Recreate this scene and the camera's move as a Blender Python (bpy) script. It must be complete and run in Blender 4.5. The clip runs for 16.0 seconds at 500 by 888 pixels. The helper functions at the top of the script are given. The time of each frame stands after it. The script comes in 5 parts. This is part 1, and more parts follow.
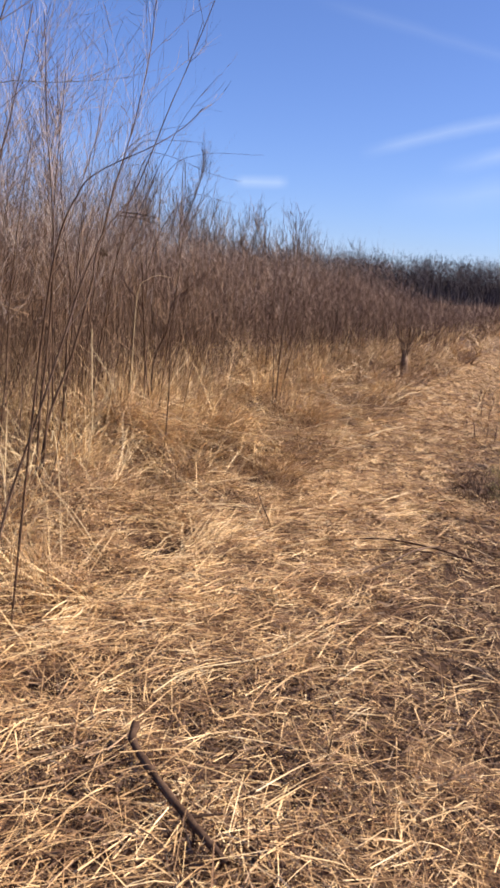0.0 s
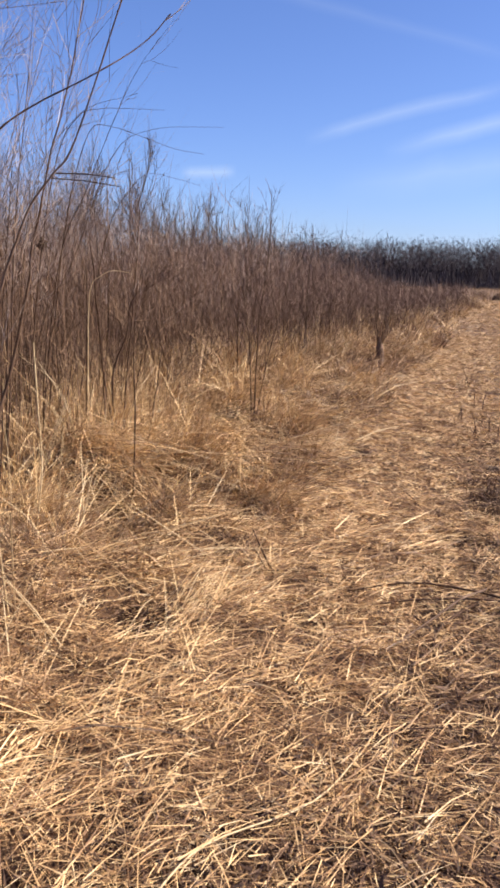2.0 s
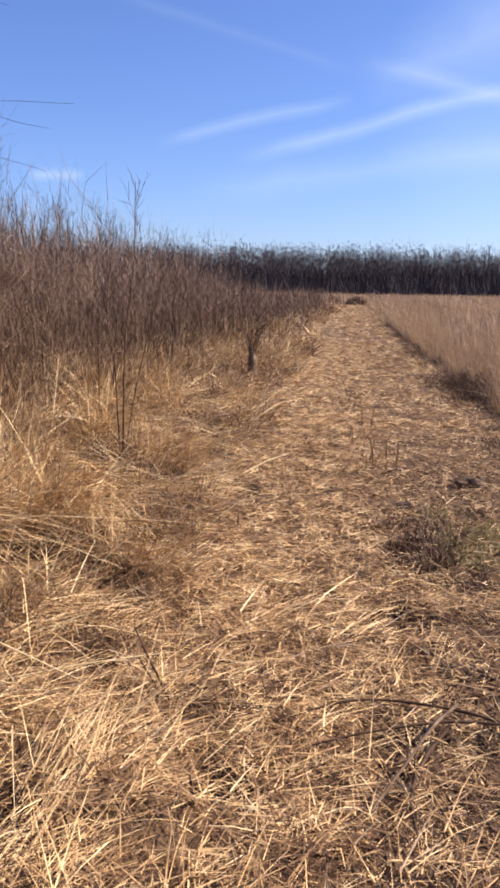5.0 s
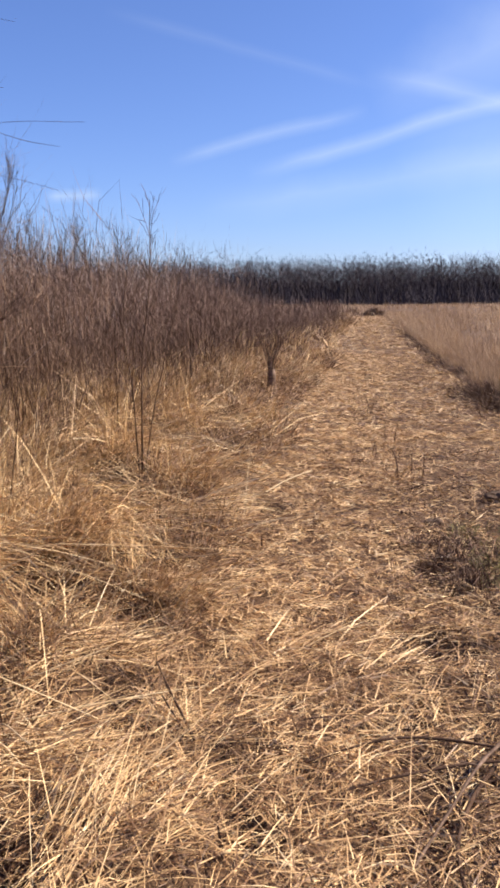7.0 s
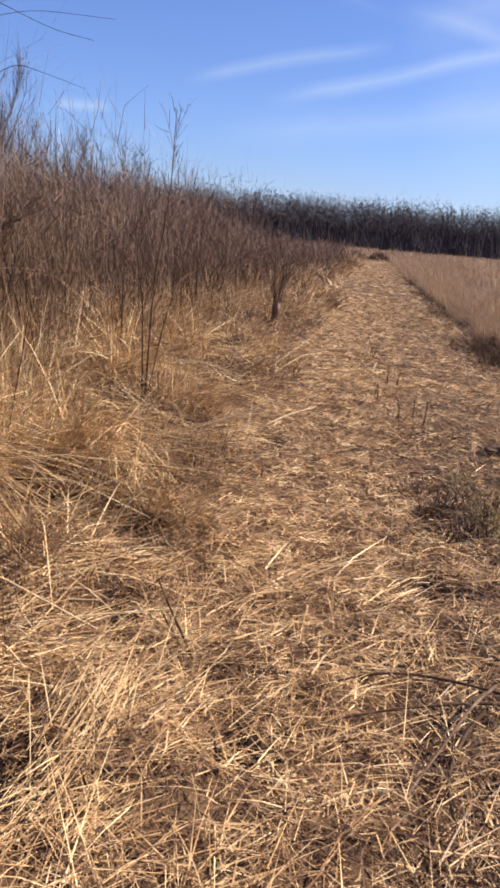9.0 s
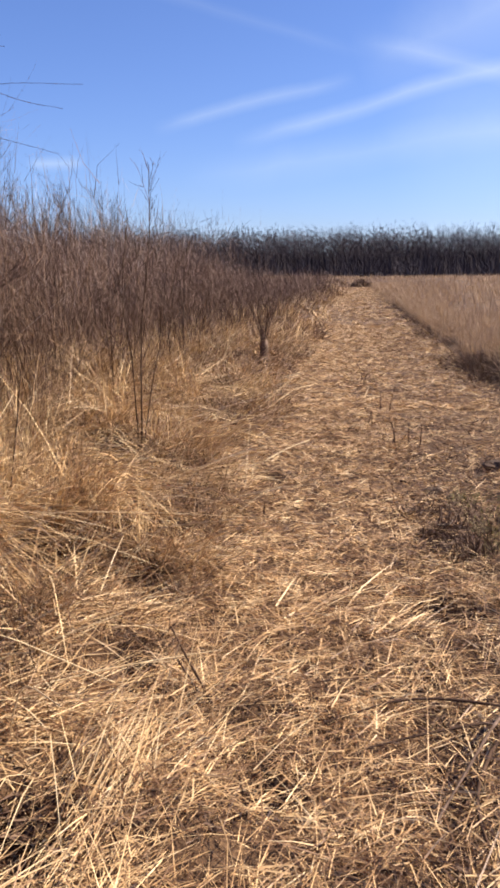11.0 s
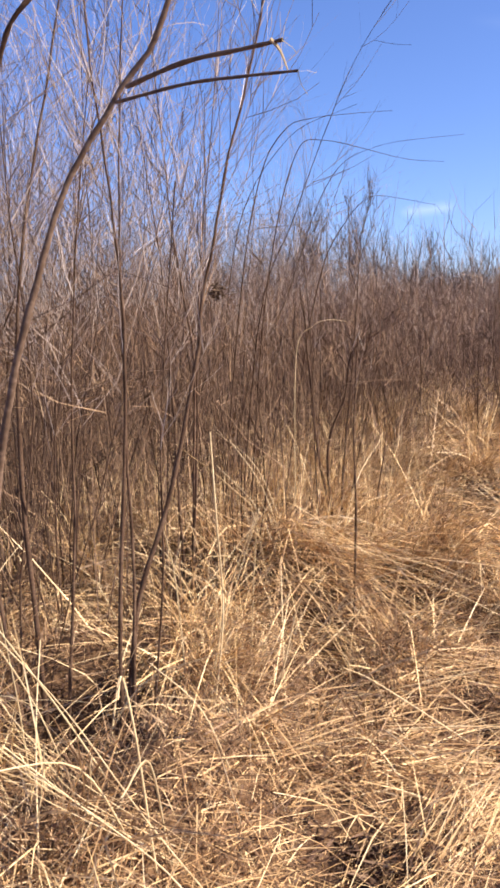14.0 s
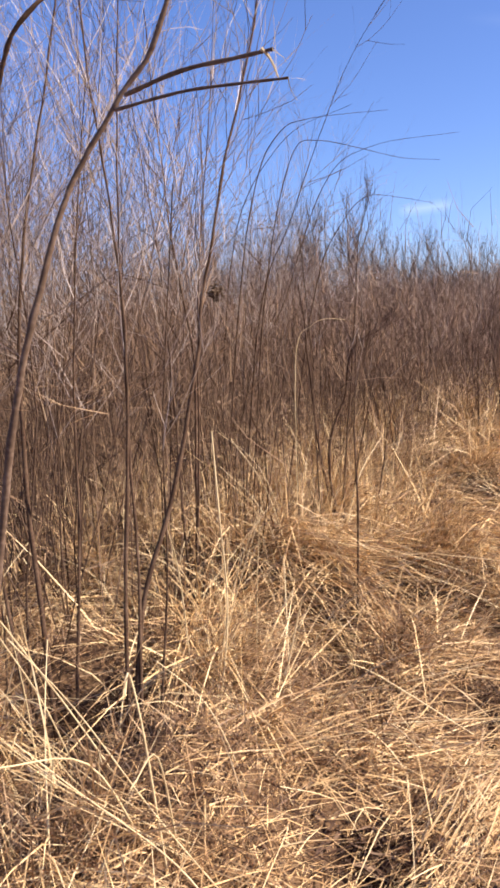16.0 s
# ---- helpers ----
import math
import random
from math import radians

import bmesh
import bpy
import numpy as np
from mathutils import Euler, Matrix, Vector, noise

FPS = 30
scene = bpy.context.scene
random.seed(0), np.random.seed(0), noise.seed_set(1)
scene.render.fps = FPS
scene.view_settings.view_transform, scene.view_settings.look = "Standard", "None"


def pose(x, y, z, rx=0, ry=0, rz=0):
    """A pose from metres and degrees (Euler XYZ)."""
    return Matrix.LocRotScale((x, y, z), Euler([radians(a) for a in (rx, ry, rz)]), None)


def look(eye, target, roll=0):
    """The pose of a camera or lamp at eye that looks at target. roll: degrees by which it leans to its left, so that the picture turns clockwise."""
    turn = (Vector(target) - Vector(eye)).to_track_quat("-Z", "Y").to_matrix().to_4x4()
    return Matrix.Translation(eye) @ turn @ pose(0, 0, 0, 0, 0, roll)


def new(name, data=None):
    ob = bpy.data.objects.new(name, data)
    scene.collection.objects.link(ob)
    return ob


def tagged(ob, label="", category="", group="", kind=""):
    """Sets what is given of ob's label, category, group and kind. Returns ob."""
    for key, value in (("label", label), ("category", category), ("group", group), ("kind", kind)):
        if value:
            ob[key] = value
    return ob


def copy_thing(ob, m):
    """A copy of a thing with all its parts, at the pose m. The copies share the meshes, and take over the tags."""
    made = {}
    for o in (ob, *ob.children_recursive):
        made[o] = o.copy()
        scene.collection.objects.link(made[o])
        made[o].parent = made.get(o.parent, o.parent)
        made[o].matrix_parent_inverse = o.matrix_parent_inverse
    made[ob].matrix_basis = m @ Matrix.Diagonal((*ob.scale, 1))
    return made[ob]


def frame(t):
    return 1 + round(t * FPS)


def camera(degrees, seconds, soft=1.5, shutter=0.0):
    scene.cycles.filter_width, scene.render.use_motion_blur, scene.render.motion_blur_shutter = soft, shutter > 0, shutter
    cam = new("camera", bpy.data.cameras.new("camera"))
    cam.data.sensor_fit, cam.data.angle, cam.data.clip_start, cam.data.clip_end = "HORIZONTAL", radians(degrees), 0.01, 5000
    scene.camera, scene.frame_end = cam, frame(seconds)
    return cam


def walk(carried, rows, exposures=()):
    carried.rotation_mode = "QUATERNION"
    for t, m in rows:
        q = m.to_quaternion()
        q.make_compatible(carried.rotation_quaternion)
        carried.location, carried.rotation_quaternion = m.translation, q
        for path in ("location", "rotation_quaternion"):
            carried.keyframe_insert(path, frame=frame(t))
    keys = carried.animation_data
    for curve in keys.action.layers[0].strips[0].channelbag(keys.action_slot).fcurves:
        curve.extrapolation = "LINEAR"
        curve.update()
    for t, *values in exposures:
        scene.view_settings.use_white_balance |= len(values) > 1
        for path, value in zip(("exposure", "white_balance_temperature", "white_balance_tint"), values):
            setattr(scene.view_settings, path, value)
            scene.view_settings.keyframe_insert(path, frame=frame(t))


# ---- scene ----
cam = camera(35.4, 16.0, soft=3.1)
PATH = [
    (0, (0.849, -1.942, 1.456), (0.176, -0.099, 1.066), 3.9),
    (0.5, (0.797, -1.743, 1.464), (0.003, 0.053, 1.082), 1.3),
    (1, (0.611, -1.493, 1.458), (-0.132, 0.333, 1.119), -0.1),
    (1.5, (0.474, -1.336, 1.464), (-0.168, 0.523, 1.099), 1.2),
    (2, (0.387, -1.096, 1.457), (-0.194, 0.773, 1.048), 1.0),
    (2.5, (0.238, -0.931, 1.488), (-0.394, 0.934, 1.137), 0.6),
    (3, (0.057, -0.745, 1.502), (-0.465, 1.162, 1.203), 0.2),
    (3.5, (0.024, -0.562, 1.479), (-0.491, 1.347, 1.179), 0.8),
    (4, (0.067, -0.298, 1.441), (-0.3, 1.642, 1.123), 2.3),
    (4.2, (0.045, -0.237, 1.455), (-0.24, 1.702, 1.055), 2.4),
    (6.3, (-0.011, 0.047, 1.494), (-0.273, 1.993, 1.114), -0.7),
    (6.5, (-0.015, 0.053, 1.497), (-0.327, 1.991, 1.115), -1.3),
    (7, (-0.021, 0.068, 1.489), (-0.312, 2.014, 1.131), -0.7),
    (7.5, (-0.015, 0.06, 1.504), (-0.313, 2.014, 1.199), -0.0),
    (8, (-0.035, 0.053, 1.502), (-0.338, 2.007, 1.2), 0.7),
    (8.5, (-0.114, 0.072, 1.471), (-0.447, 2.001, 1.061), 2.6),
    (8.7, (-0.14, 0.092, 1.438), (-0.393, 2.006, 0.916), 5.1),
    (10.8, (-0.122, 0.046, 1.471), (-0.338, 1.988, 1.044), -0.4),
    (11, (-0.125, 0.051, 1.468), (-0.378, 1.988, 1.04), -0.5),
    (11.5, (-0.139, 0.041, 1.474), (-0.515, 1.959, 1.053), -1.1),
    (12, (-0.195, 0.018, 1.491), (-0.845, 1.882, 1.171), -0.4),
    (12.1, (-0.219, 0.029, 1.506), (-0.972, 1.855, 1.192), 0.3),
    (12.5, (-0.209, 0.024, 1.504), (-1.237, 1.722, 1.254), 0.2),
    (13, (-0.168, 0.022, 1.5), (-1.301, 1.646, 1.224), -1.9),
    (13.5, (-0.164, 0.026, 1.498), (-1.293, 1.653, 1.218), -1.6),
    (14, (-0.151, 0.028, 1.497), (-1.243, 1.676, 1.193), -2.2),
    (14.5, (-0.142, 0.02, 1.495), (-1.226, 1.673, 1.197), -3.2),
    (15, (-0.14, 0.005, 1.494), (-1.267, 1.632, 1.2), -3.2),
    (15.5, (-0.14, 0.006, 1.494), (-1.282, 1.621, 1.196), -3.2),
    (16, (-0.135, 0.007, 1.493), (-1.231, 1.652, 1.192), -3.2),
]
walk(cam, [(t, look(eye, target, roll)) for t, eye, target, roll in PATH],
     exposures=[(0, 1.07), (2.0, 1.09), (4.0, 1.12), (6.5, 1.1), (8.0, 1.08), (8.6, 0.98), (10.8, 1.07), (11.5, 1.04), (12.0, 0.95), (12.5, 1.28), (13.0, 1.48), (13.5, 1.46), (14.0, 1.36), (14.6, 1.31), (16, 1.3)])

# ---- world and sun ----
SUN_AZ, SUN_EL = 72.0, 38.0      # degrees clockwise from the path's direction; above the horizon
world = bpy.data.worlds.new("sky")
scene.world = world
world.use_nodes = True
wn, wl = world.node_tree.nodes, world.node_tree.links
wn.clear()
w_out = wn.new("ShaderNodeOutputWorld")
w_bg = wn.new("ShaderNodeBackground")
w_sky = wn.new("ShaderNodeTexSky")
w_sky.sky_type = "NISHITA"
w_sky.sun_disc = False
w_sky.sun_elevation = radians(SUN_EL)
w_sky.sun_rotation = radians(SUN_AZ)
w_sky.air_density, w_sky.dust_density, w_sky.ozone_density = 1.0, 0.4, 4.0
w_bg.inputs["Strength"].default_value = 0.063
w_dir = wn.new("ShaderNodeTexCoord")


def w_math(op, a, b=None, c=None):
    n = wn.new("ShaderNodeMath")
    n.operation = op
    for k, v in enumerate((a, b, c)):
        if v is None:
            continue
        if isinstance(v, (int, float)):
            n.inputs[k].default_value = v
        else:
            wl.new(v, n.inputs[k])
    return n.outputs[0]


def w_dot(vec):
    n = wn.new("ShaderNodeVectorMath")
    n.operation = "DOT_PRODUCT"
    wl.new(w_dir.outputs["Generated"], n.inputs[0])
    n.inputs[1].default_value = vec
    return n.outputs["Value"]


def streak(a, b, width, strength):
    """A thin cirrus trail along the great circle from direction a to direction b (azimuth, elevation in degrees)."""
    def way(az, el):
        return Vector((math.sin(radians(az)) * math.cos(radians(el)), math.cos(radians(az)) * math.cos(radians(el)), math.sin(radians(el))))
    va, vb = way(*a), way(*b)
    nrm, mid = va.cross(vb).normalized(), (va + vb).normalized()
    half = math.sin(va.angle(vb) / 2)
    along = (vb - va).normalized()
    across = w_math("DIVIDE", w_math("ABSOLUTE", w_math("ADD", w_dot(nrm), w_math("MULTIPLY", w_wob, width * 1.2))), width)
    soft = w_math("POWER", w_math("MAXIMUM", w_math("SUBTRACT", 1.0, across), 0.0), 1.3)
    run = w_math("DIVIDE", w_math("ABSOLUTE", w_dot(along)), half)
    ends = w_math("MINIMUM", w_math("MULTIPLY", w_math("MAXIMUM", w_math("SUBTRACT", 1.0, run), 0.0), 2.5), 1.0)
    front = w_math("GREATER_THAN", w_dot(mid), 0.3)
    return w_math("MULTIPLY", w_math("MULTIPLY", soft, ends), w_math("MULTIPLY", front, strength))


w_noise = wn.new("ShaderNodeTexNoise")
w_noise.inputs["Scale"].default_value = 9.0
w_noise.inputs["Detail"].default_value = 5.0
wl.new(w_dir.outputs["Generated"], w_noise.inputs["Vector"])
w_wob = w_math("SUBTRACT", w_noise.outputs["Fac"], 0.5)
STREAKS = [
    ((-8.5, 8.4), (18.0, 14.4), 0.014, 0.22), ((-14.0, 9.5), (0.0, 12.6), 0.012, 0.16),
    ((-18.0, 18.6), (1.0, 13.8), 0.010, 0.05), ((-0.5, 14.8), (22.0, 8.8), 0.016, 0.16),
    ((-12.0, 6.2), (18.0, 9.5), 0.026, 0.12), ((-22.5, 7.2), (-18.5, 7.4), 0.010, 0.28),
    ((0.0, 13.0), (24.0, 20.0), 0.05, 0.16), ((2.0, 7.0), (70.0, 12.0), 0.14, 0.25), ((4.0, 15.0), (80.0, 26.0), 0.15, 0.22),
]
cover = 0.0
for s_row in STREAKS:
    one = streak(*s_row)
    cover = one if cover == 0.0 else w_math("ADD", cover, one)
grain = w_math("MULTIPLY_ADD", w_noise.outputs["Fac"], 0.9, 0.5)
w_mix = wn.new("ShaderNodeMixRGB")
wl.new(w_math("MINIMUM", w_math("MULTIPLY", cover, grain), 0.8), w_mix.inputs["Fac"])
w_tint = wn.new("ShaderNodeMixRGB")
w_tint.blend_type = "MULTIPLY"
w_tint.inputs["Fac"].default_value = 1.0
w_tint.inputs[2].default_value = (0.86, 0.925, 1.31, 1)
wl.new(w_sky.outputs["Color"], w_tint.inputs[1])
wl.new(w_tint.outputs[0], w_mix.inputs[1])
w_mix.inputs[2].default_value = (7.5, 8.2, 9.0, 1)
wl.new(w_mix.outputs[0], w_bg.inputs["Color"])
wl.new(w_bg.outputs[0], w_out.inputs["Surface"])

sun = new("sun", bpy.data.lights.new("sun", "SUN"))
sun.data.energy, sun.data.angle, sun.data.color = 5.0, radians(0.55), (1.0, 0.91, 0.785)
sun_way = Vector((math.sin(radians(SUN_AZ)) * math.cos(radians(SUN_EL)), math.cos(radians(SUN_AZ)) * math.cos(radians(SUN_EL)), math.sin(radians(SUN_EL))))
sun.matrix_world = look(sun_way * 50, (0, 0, 0))

# ---- materials ----


def material(name, colours, rough=0.8, scale=3.0, fine=40.0, vary=0.5, bump=0.3, depth=0.01, leaf=0.0, island=True, spec=0.25, lo=0.32, hi=0.68):
    """A matt natural surface. colours: ramp stops (position, rgb). vary: share of the per-piece tone against the noise."""
    m = bpy.data.materials.new(name)
    m.use_nodes = True
    nt = m.node_tree
    n, l = nt.nodes, nt.links
    bsdf = n["Principled BSDF"]
    bsdf.inputs["Roughness"].default_value = rough
    bsdf.inputs["Specular IOR Level"].default_value = spec
    co = n.new("ShaderNodeTexCoord")
    big = n.new("ShaderNodeTexNoise")
    big.inputs["Scale"].default_value = scale
    big.inputs["Detail"].default_value = 4.0
    small = n.new("ShaderNodeTexNoise")
    small.inputs["Scale"].default_value = fine
    small.inputs["Detail"].default_value = 6.0
    for t in (big, small):
        l.new(co.outputs["Object"], t.inputs["Vector"])
    mix = n.new("ShaderNodeMath")
    mix.operation = "MULTIPLY_ADD"
    mix.inputs[1].default_value = 0.45
    l.new(small.outputs["Fac"], mix.inputs[0])
    half = n.new("ShaderNodeMath")
    half.operation = "MULTIPLY"
    half.inputs[1].default_value = 0.55
    l.new(big.outputs["Fac"], half.inputs[0])
    l.new(half.outputs[0], mix.inputs[2])
    con = n.new("ShaderNodeMapRange")
    con.inputs["From Min"].default_value, con.inputs["From Max"].default_value = lo, hi
    l.new(mix.outputs[0], con.inputs["Value"])
    geo = n.new("ShaderNodeNewGeometry")
    info = n.new("ShaderNodeObjectInfo")
    src = geo.outputs["Random Per Island"] if island else info.outputs["Random"]
    both = n.new("ShaderNodeMixRGB")
    both.inputs["Fac"].default_value = vary
    l.new(con.outputs[0], both.inputs[1])
    l.new(src, both.inputs[2])
    ramp = n.new("ShaderNodeValToRGB")
    els = ramp.color_ramp.elements
    while len(els) < len(colours):
        els.new(0.5)
    for e, (p, c) in zip(els, colours):
        e.position, e.color = p, (*c, 1)
    l.new(both.outputs[0], ramp.inputs["Fac"])
    l.new(ramp.outputs["Color"], bsdf.inputs["Base Color"])
    if bump:
        b = n.new("ShaderNodeBump")
        b.inputs["Strength"].default_value, b.inputs["Distance"].default_value = bump, depth
        l.new(mix.outputs[0], b.inputs["Height"])
        l.new(b.outputs["Normal"], bsdf.inputs["Normal"])
    if leaf:
        tr = n.new("ShaderNodeBsdfTranslucent")
        l.new(ramp.outputs["Color"], tr.inputs["Color"])
        ms = n.new("ShaderNodeMixShader")
        ms.inputs["Fac"].default_value = leaf
        l.new(bsdf.outputs[0], ms.inputs[1])
        l.new(tr.outputs[0], ms.inputs[2])
        l.new(ms.outputs[0], n["Material Output"].inputs["Surface"])
    return m


M_GROUND = material("dry thatch", [(0.0, (0.0344, 0.0183, 0.0115)), (0.35, (0.0843, 0.0442, 0.0231)), (0.65, (0.133, 0.0734, 0.0372)), (1.0, (0.241, 0.144, 0.0743))],
                    rough=0.95, scale=3.2, fine=34.0, vary=0.0, bump=1.0, depth=0.05)
M_STRAW = material("cut straw", [(0.0, (0.06, 0.0294, 0.0163)), (0.28, (0.235, 0.127, 0.0652)), (0.52, (0.52, 0.314, 0.146)), (0.74, (0.78, 0.528, 0.268)), (0.92, (0.91, 0.695, 0.417))],
                   rough=0.5, scale=5.0, fine=13.0, vary=0.5, bump=0.0, leaf=0.1, lo=0.36, hi=0.64)
M_GRASS = material("standing dry grass", [(0.0, (0.12, 0.0664, 0.0338)), (0.28, (0.35, 0.205, 0.101)), (0.52, (0.62, 0.408, 0.199)), (0.74, (0.84, 0.61, 0.334)), (0.92, (0.93, 0.733, 0.455))],
                   rough=0.5, scale=3.0, fine=9.0, vary=0.5, bump=0.0, leaf=0.1, lo=0.36, hi=0.64)
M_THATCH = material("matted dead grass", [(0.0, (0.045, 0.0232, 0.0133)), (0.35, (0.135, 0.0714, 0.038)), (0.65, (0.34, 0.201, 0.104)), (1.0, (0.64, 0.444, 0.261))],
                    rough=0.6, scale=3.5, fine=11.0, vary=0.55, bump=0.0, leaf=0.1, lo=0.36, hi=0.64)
M_FIELD = material("tall rusty grass", [(0.0, (0.14, 0.08, 0.05)), (0.4, (0.29, 0.18, 0.112)), (0.8, (0.44, 0.295, 0.175)), (1.0, (0.60, 0.44, 0.275))],
                   rough=0.7, scale=0.25, fine=3.0, vary=0.55, bump=0.0, leaf=0.3)
M_STALK = material("pale straw stalk", [(0.0, (0.36, 0.244, 0.133)), (0.6, (0.6, 0.444, 0.252)), (1.0, (0.76, 0.605, 0.38))],
                   rough=0.5, scale=6.0, fine=60.0, vary=0.3, bump=0.2, depth=0.002)
M_SOIL = material("dark crumbly soil", [(0.0, (0.04, 0.025, 0.016)), (0.6, (0.12, 0.073, 0.046)), (1.0, (0.2, 0.135, 0.085))],
                  rough=0.95, scale=20.0, fine=120.0, vary=0.0, bump=1.0, depth=0.02)
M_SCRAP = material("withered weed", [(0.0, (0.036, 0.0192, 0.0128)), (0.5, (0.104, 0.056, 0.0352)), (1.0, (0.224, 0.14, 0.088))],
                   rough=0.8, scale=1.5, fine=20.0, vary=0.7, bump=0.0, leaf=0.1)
M_GREEN = material("fresh green grass", [(0.0, (0.12, 0.11, 0.035)), (0.6, (0.26, 0.22, 0.08)), (1.0, (0.46, 0.38, 0.18))],
                   rough=0.6, scale=1.5, fine=20.0, vary=0.7, bump=0.0, leaf=0.2)
M_BARK = material("willow bark", [(0.0, (0.0486, 0.0301, 0.0203)), (0.5, (0.128, 0.0795, 0.0536)), (1.0, (0.27, 0.181, 0.131))],
                  rough=0.8, scale=14.0, fine=160.0, vary=0.15, bump=0.6, depth=0.002, spec=0.1)
M_DARK = material("dark willow bark", [(0.0, (0.027, 0.015, 0.010)), (0.5, (0.075, 0.043, 0.028)), (1.0, (0.16, 0.1, 0.066))],
                  rough=0.85, scale=14.0, fine=160.0, vary=0.2, bump=0.5, depth=0.002, spec=0.05)
M_SHOOT = material("young willow bark", [(0.0, (0.032, 0.018, 0.012)), (0.5, (0.085, 0.05, 0.033)), (1.0, (0.18, 0.115, 0.077))],
                   rough=0.8, scale=6.0, fine=60.0, vary=0.45, bump=0.0, spec=0.06)
M_TWIG = material("willow twigs", [(0.0, (0.034, 0.020, 0.014)), (0.5, (0.100, 0.058, 0.040)), (0.85, (0.178, 0.110, 0.077)), (1.0, (0.28, 0.19, 0.135))],
                  rough=0.7, scale=1.2, fine=12.0, vary=0.6, bump=0.0, spec=0.08)
# warm light colour for the sunlit twigs inside the near thicket
M_LIT_STRAND = material("rusty sunlit strands", [(0.0, (0.045, 0.026, 0.016)), (0.45, (0.15, 0.087, 0.052)), (0.8, (0.36, 0.228, 0.135)), (1.0, (0.60, 0.43, 0.27))],
                  rough=0.75, scale=1.2, fine=12.0, vary=0.55, bump=0.0, spec=0.08)
M_BRUSH = material("mixed willow shoots", [(0.0, (0.022, 0.013, 0.009)), (0.35, (0.07, 0.041, 0.027)), (0.6, (0.14, 0.086, 0.056)), (0.85, (0.29, 0.19, 0.12)), (1.0, (0.55, 0.40, 0.27))],
                   rough=0.7, scale=1.2, fine=12.0, vary=0.75, bump=0.0, spec=0.08)
M_TREE = material("grey tree bark", [(0.0, (0.085, 0.066, 0.058)), (0.6, (0.135, 0.108, 0.096)), (1.0, (0.20, 0.166, 0.148))],
                  rough=0.9, scale=0.5, fine=6.0, vary=0.4, bump=0.0, spec=0.03)
# tips are paler by nature; side light on the thicket is in this colour too
M_TIPS_LIT = material("side-lit willow twig tips", [(0.0, (0.065, 0.040, 0.031)), (0.5, (0.160, 0.098, 0.070)), (0.85, (0.255, 0.167, 0.123)), (1.0, (0.37, 0.265, 0.205))],
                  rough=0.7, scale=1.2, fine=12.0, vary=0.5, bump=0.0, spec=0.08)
# whitish twig colour: sun catching the twigs is put into the ramp
M_SUNLIT_TWIG = material("pale sun-caught twigs", [(0.0, (0.09, 0.06, 0.045)), (0.4, (0.19, 0.133, 0.105)), (0.75, (0.35, 0.268, 0.225)), (1.0, (0.60, 0.51, 0.45))],
                  rough=0.6, scale=2.0, fine=30.0, vary=0.8, bump=0.0, spec=0.15)
# far bark greyed and flattened: the distance haze is put into its colour
M_HAZED_WOOD = material("hazed wood bark", [(0.0, (0.058, 0.047, 0.051)), (0.6, (0.083, 0.068, 0.072)), (1.0, (0.115, 0.096, 0.098))],
                  rough=0.95, scale=0.06, fine=1.0, vary=0.3, bump=0.0, spec=0.03)

# ---- mesh helpers ----
rng = np.random.default_rng(11)


def link_mesh(name, verts, quads, mat, parent=None, label="", smooth=False):
    """One mesh object from arrays of vertices and quads."""
    me = bpy.data.meshes.new(name)
    verts, quads = np.asarray(verts, np.float32), np.asarray(quads, np.int32)
    me.vertices.add(len(verts))
    me.vertices.foreach_set("co", verts.ravel())
    me.loops.add(quads.size)
    me.loops.foreach_set("vertex_index", quads.ravel())
    me.polygons.add(len(quads))
    me.polygons.foreach_set("loop_start", np.arange(0, quads.size, 4, dtype=np.int32))
    me.polygons.foreach_set("use_smooth", np.full(len(quads), smooth))
    me.update(calc_edges=True)
    me.materials.append(mat)
    ob = new(name, me)
    if parent is not None:
        ob.parent = parent
    if label:
        tagged(ob, label)
    return ob


def bumps(x, y, waves):
    """A gentle sum of crossed waves, about -1 to 1."""
    z = 0 * x
    for k, (wx, wy, ph) in enumerate(waves):
        z = z + np.sin(wx * x + wy * y + ph)
    return z / len(waves) * 1.6


def wave_set(n, short, long):
    out = []
    for _ in range(n):
        a, length = rng.uniform(0, 2 * math.pi), rng.uniform(short, long)
        out.append((math.cos(a) * 2 * math.pi / length, math.sin(a) * 2 * math.pi / length, rng.uniform(0, 6.28)))
    return out


W_FINE, W_TUSS, W_ROLL, W_MID = wave_set(9, 0.25, 0.6), wave_set(9, 0.55, 1.5), wave_set(6, 6.0, 15.0), wave_set(8, 0.4, 0.9)


def step(v):
    v = np.clip(v, 0, 1)
    return v * v * (3 - 2 * v)


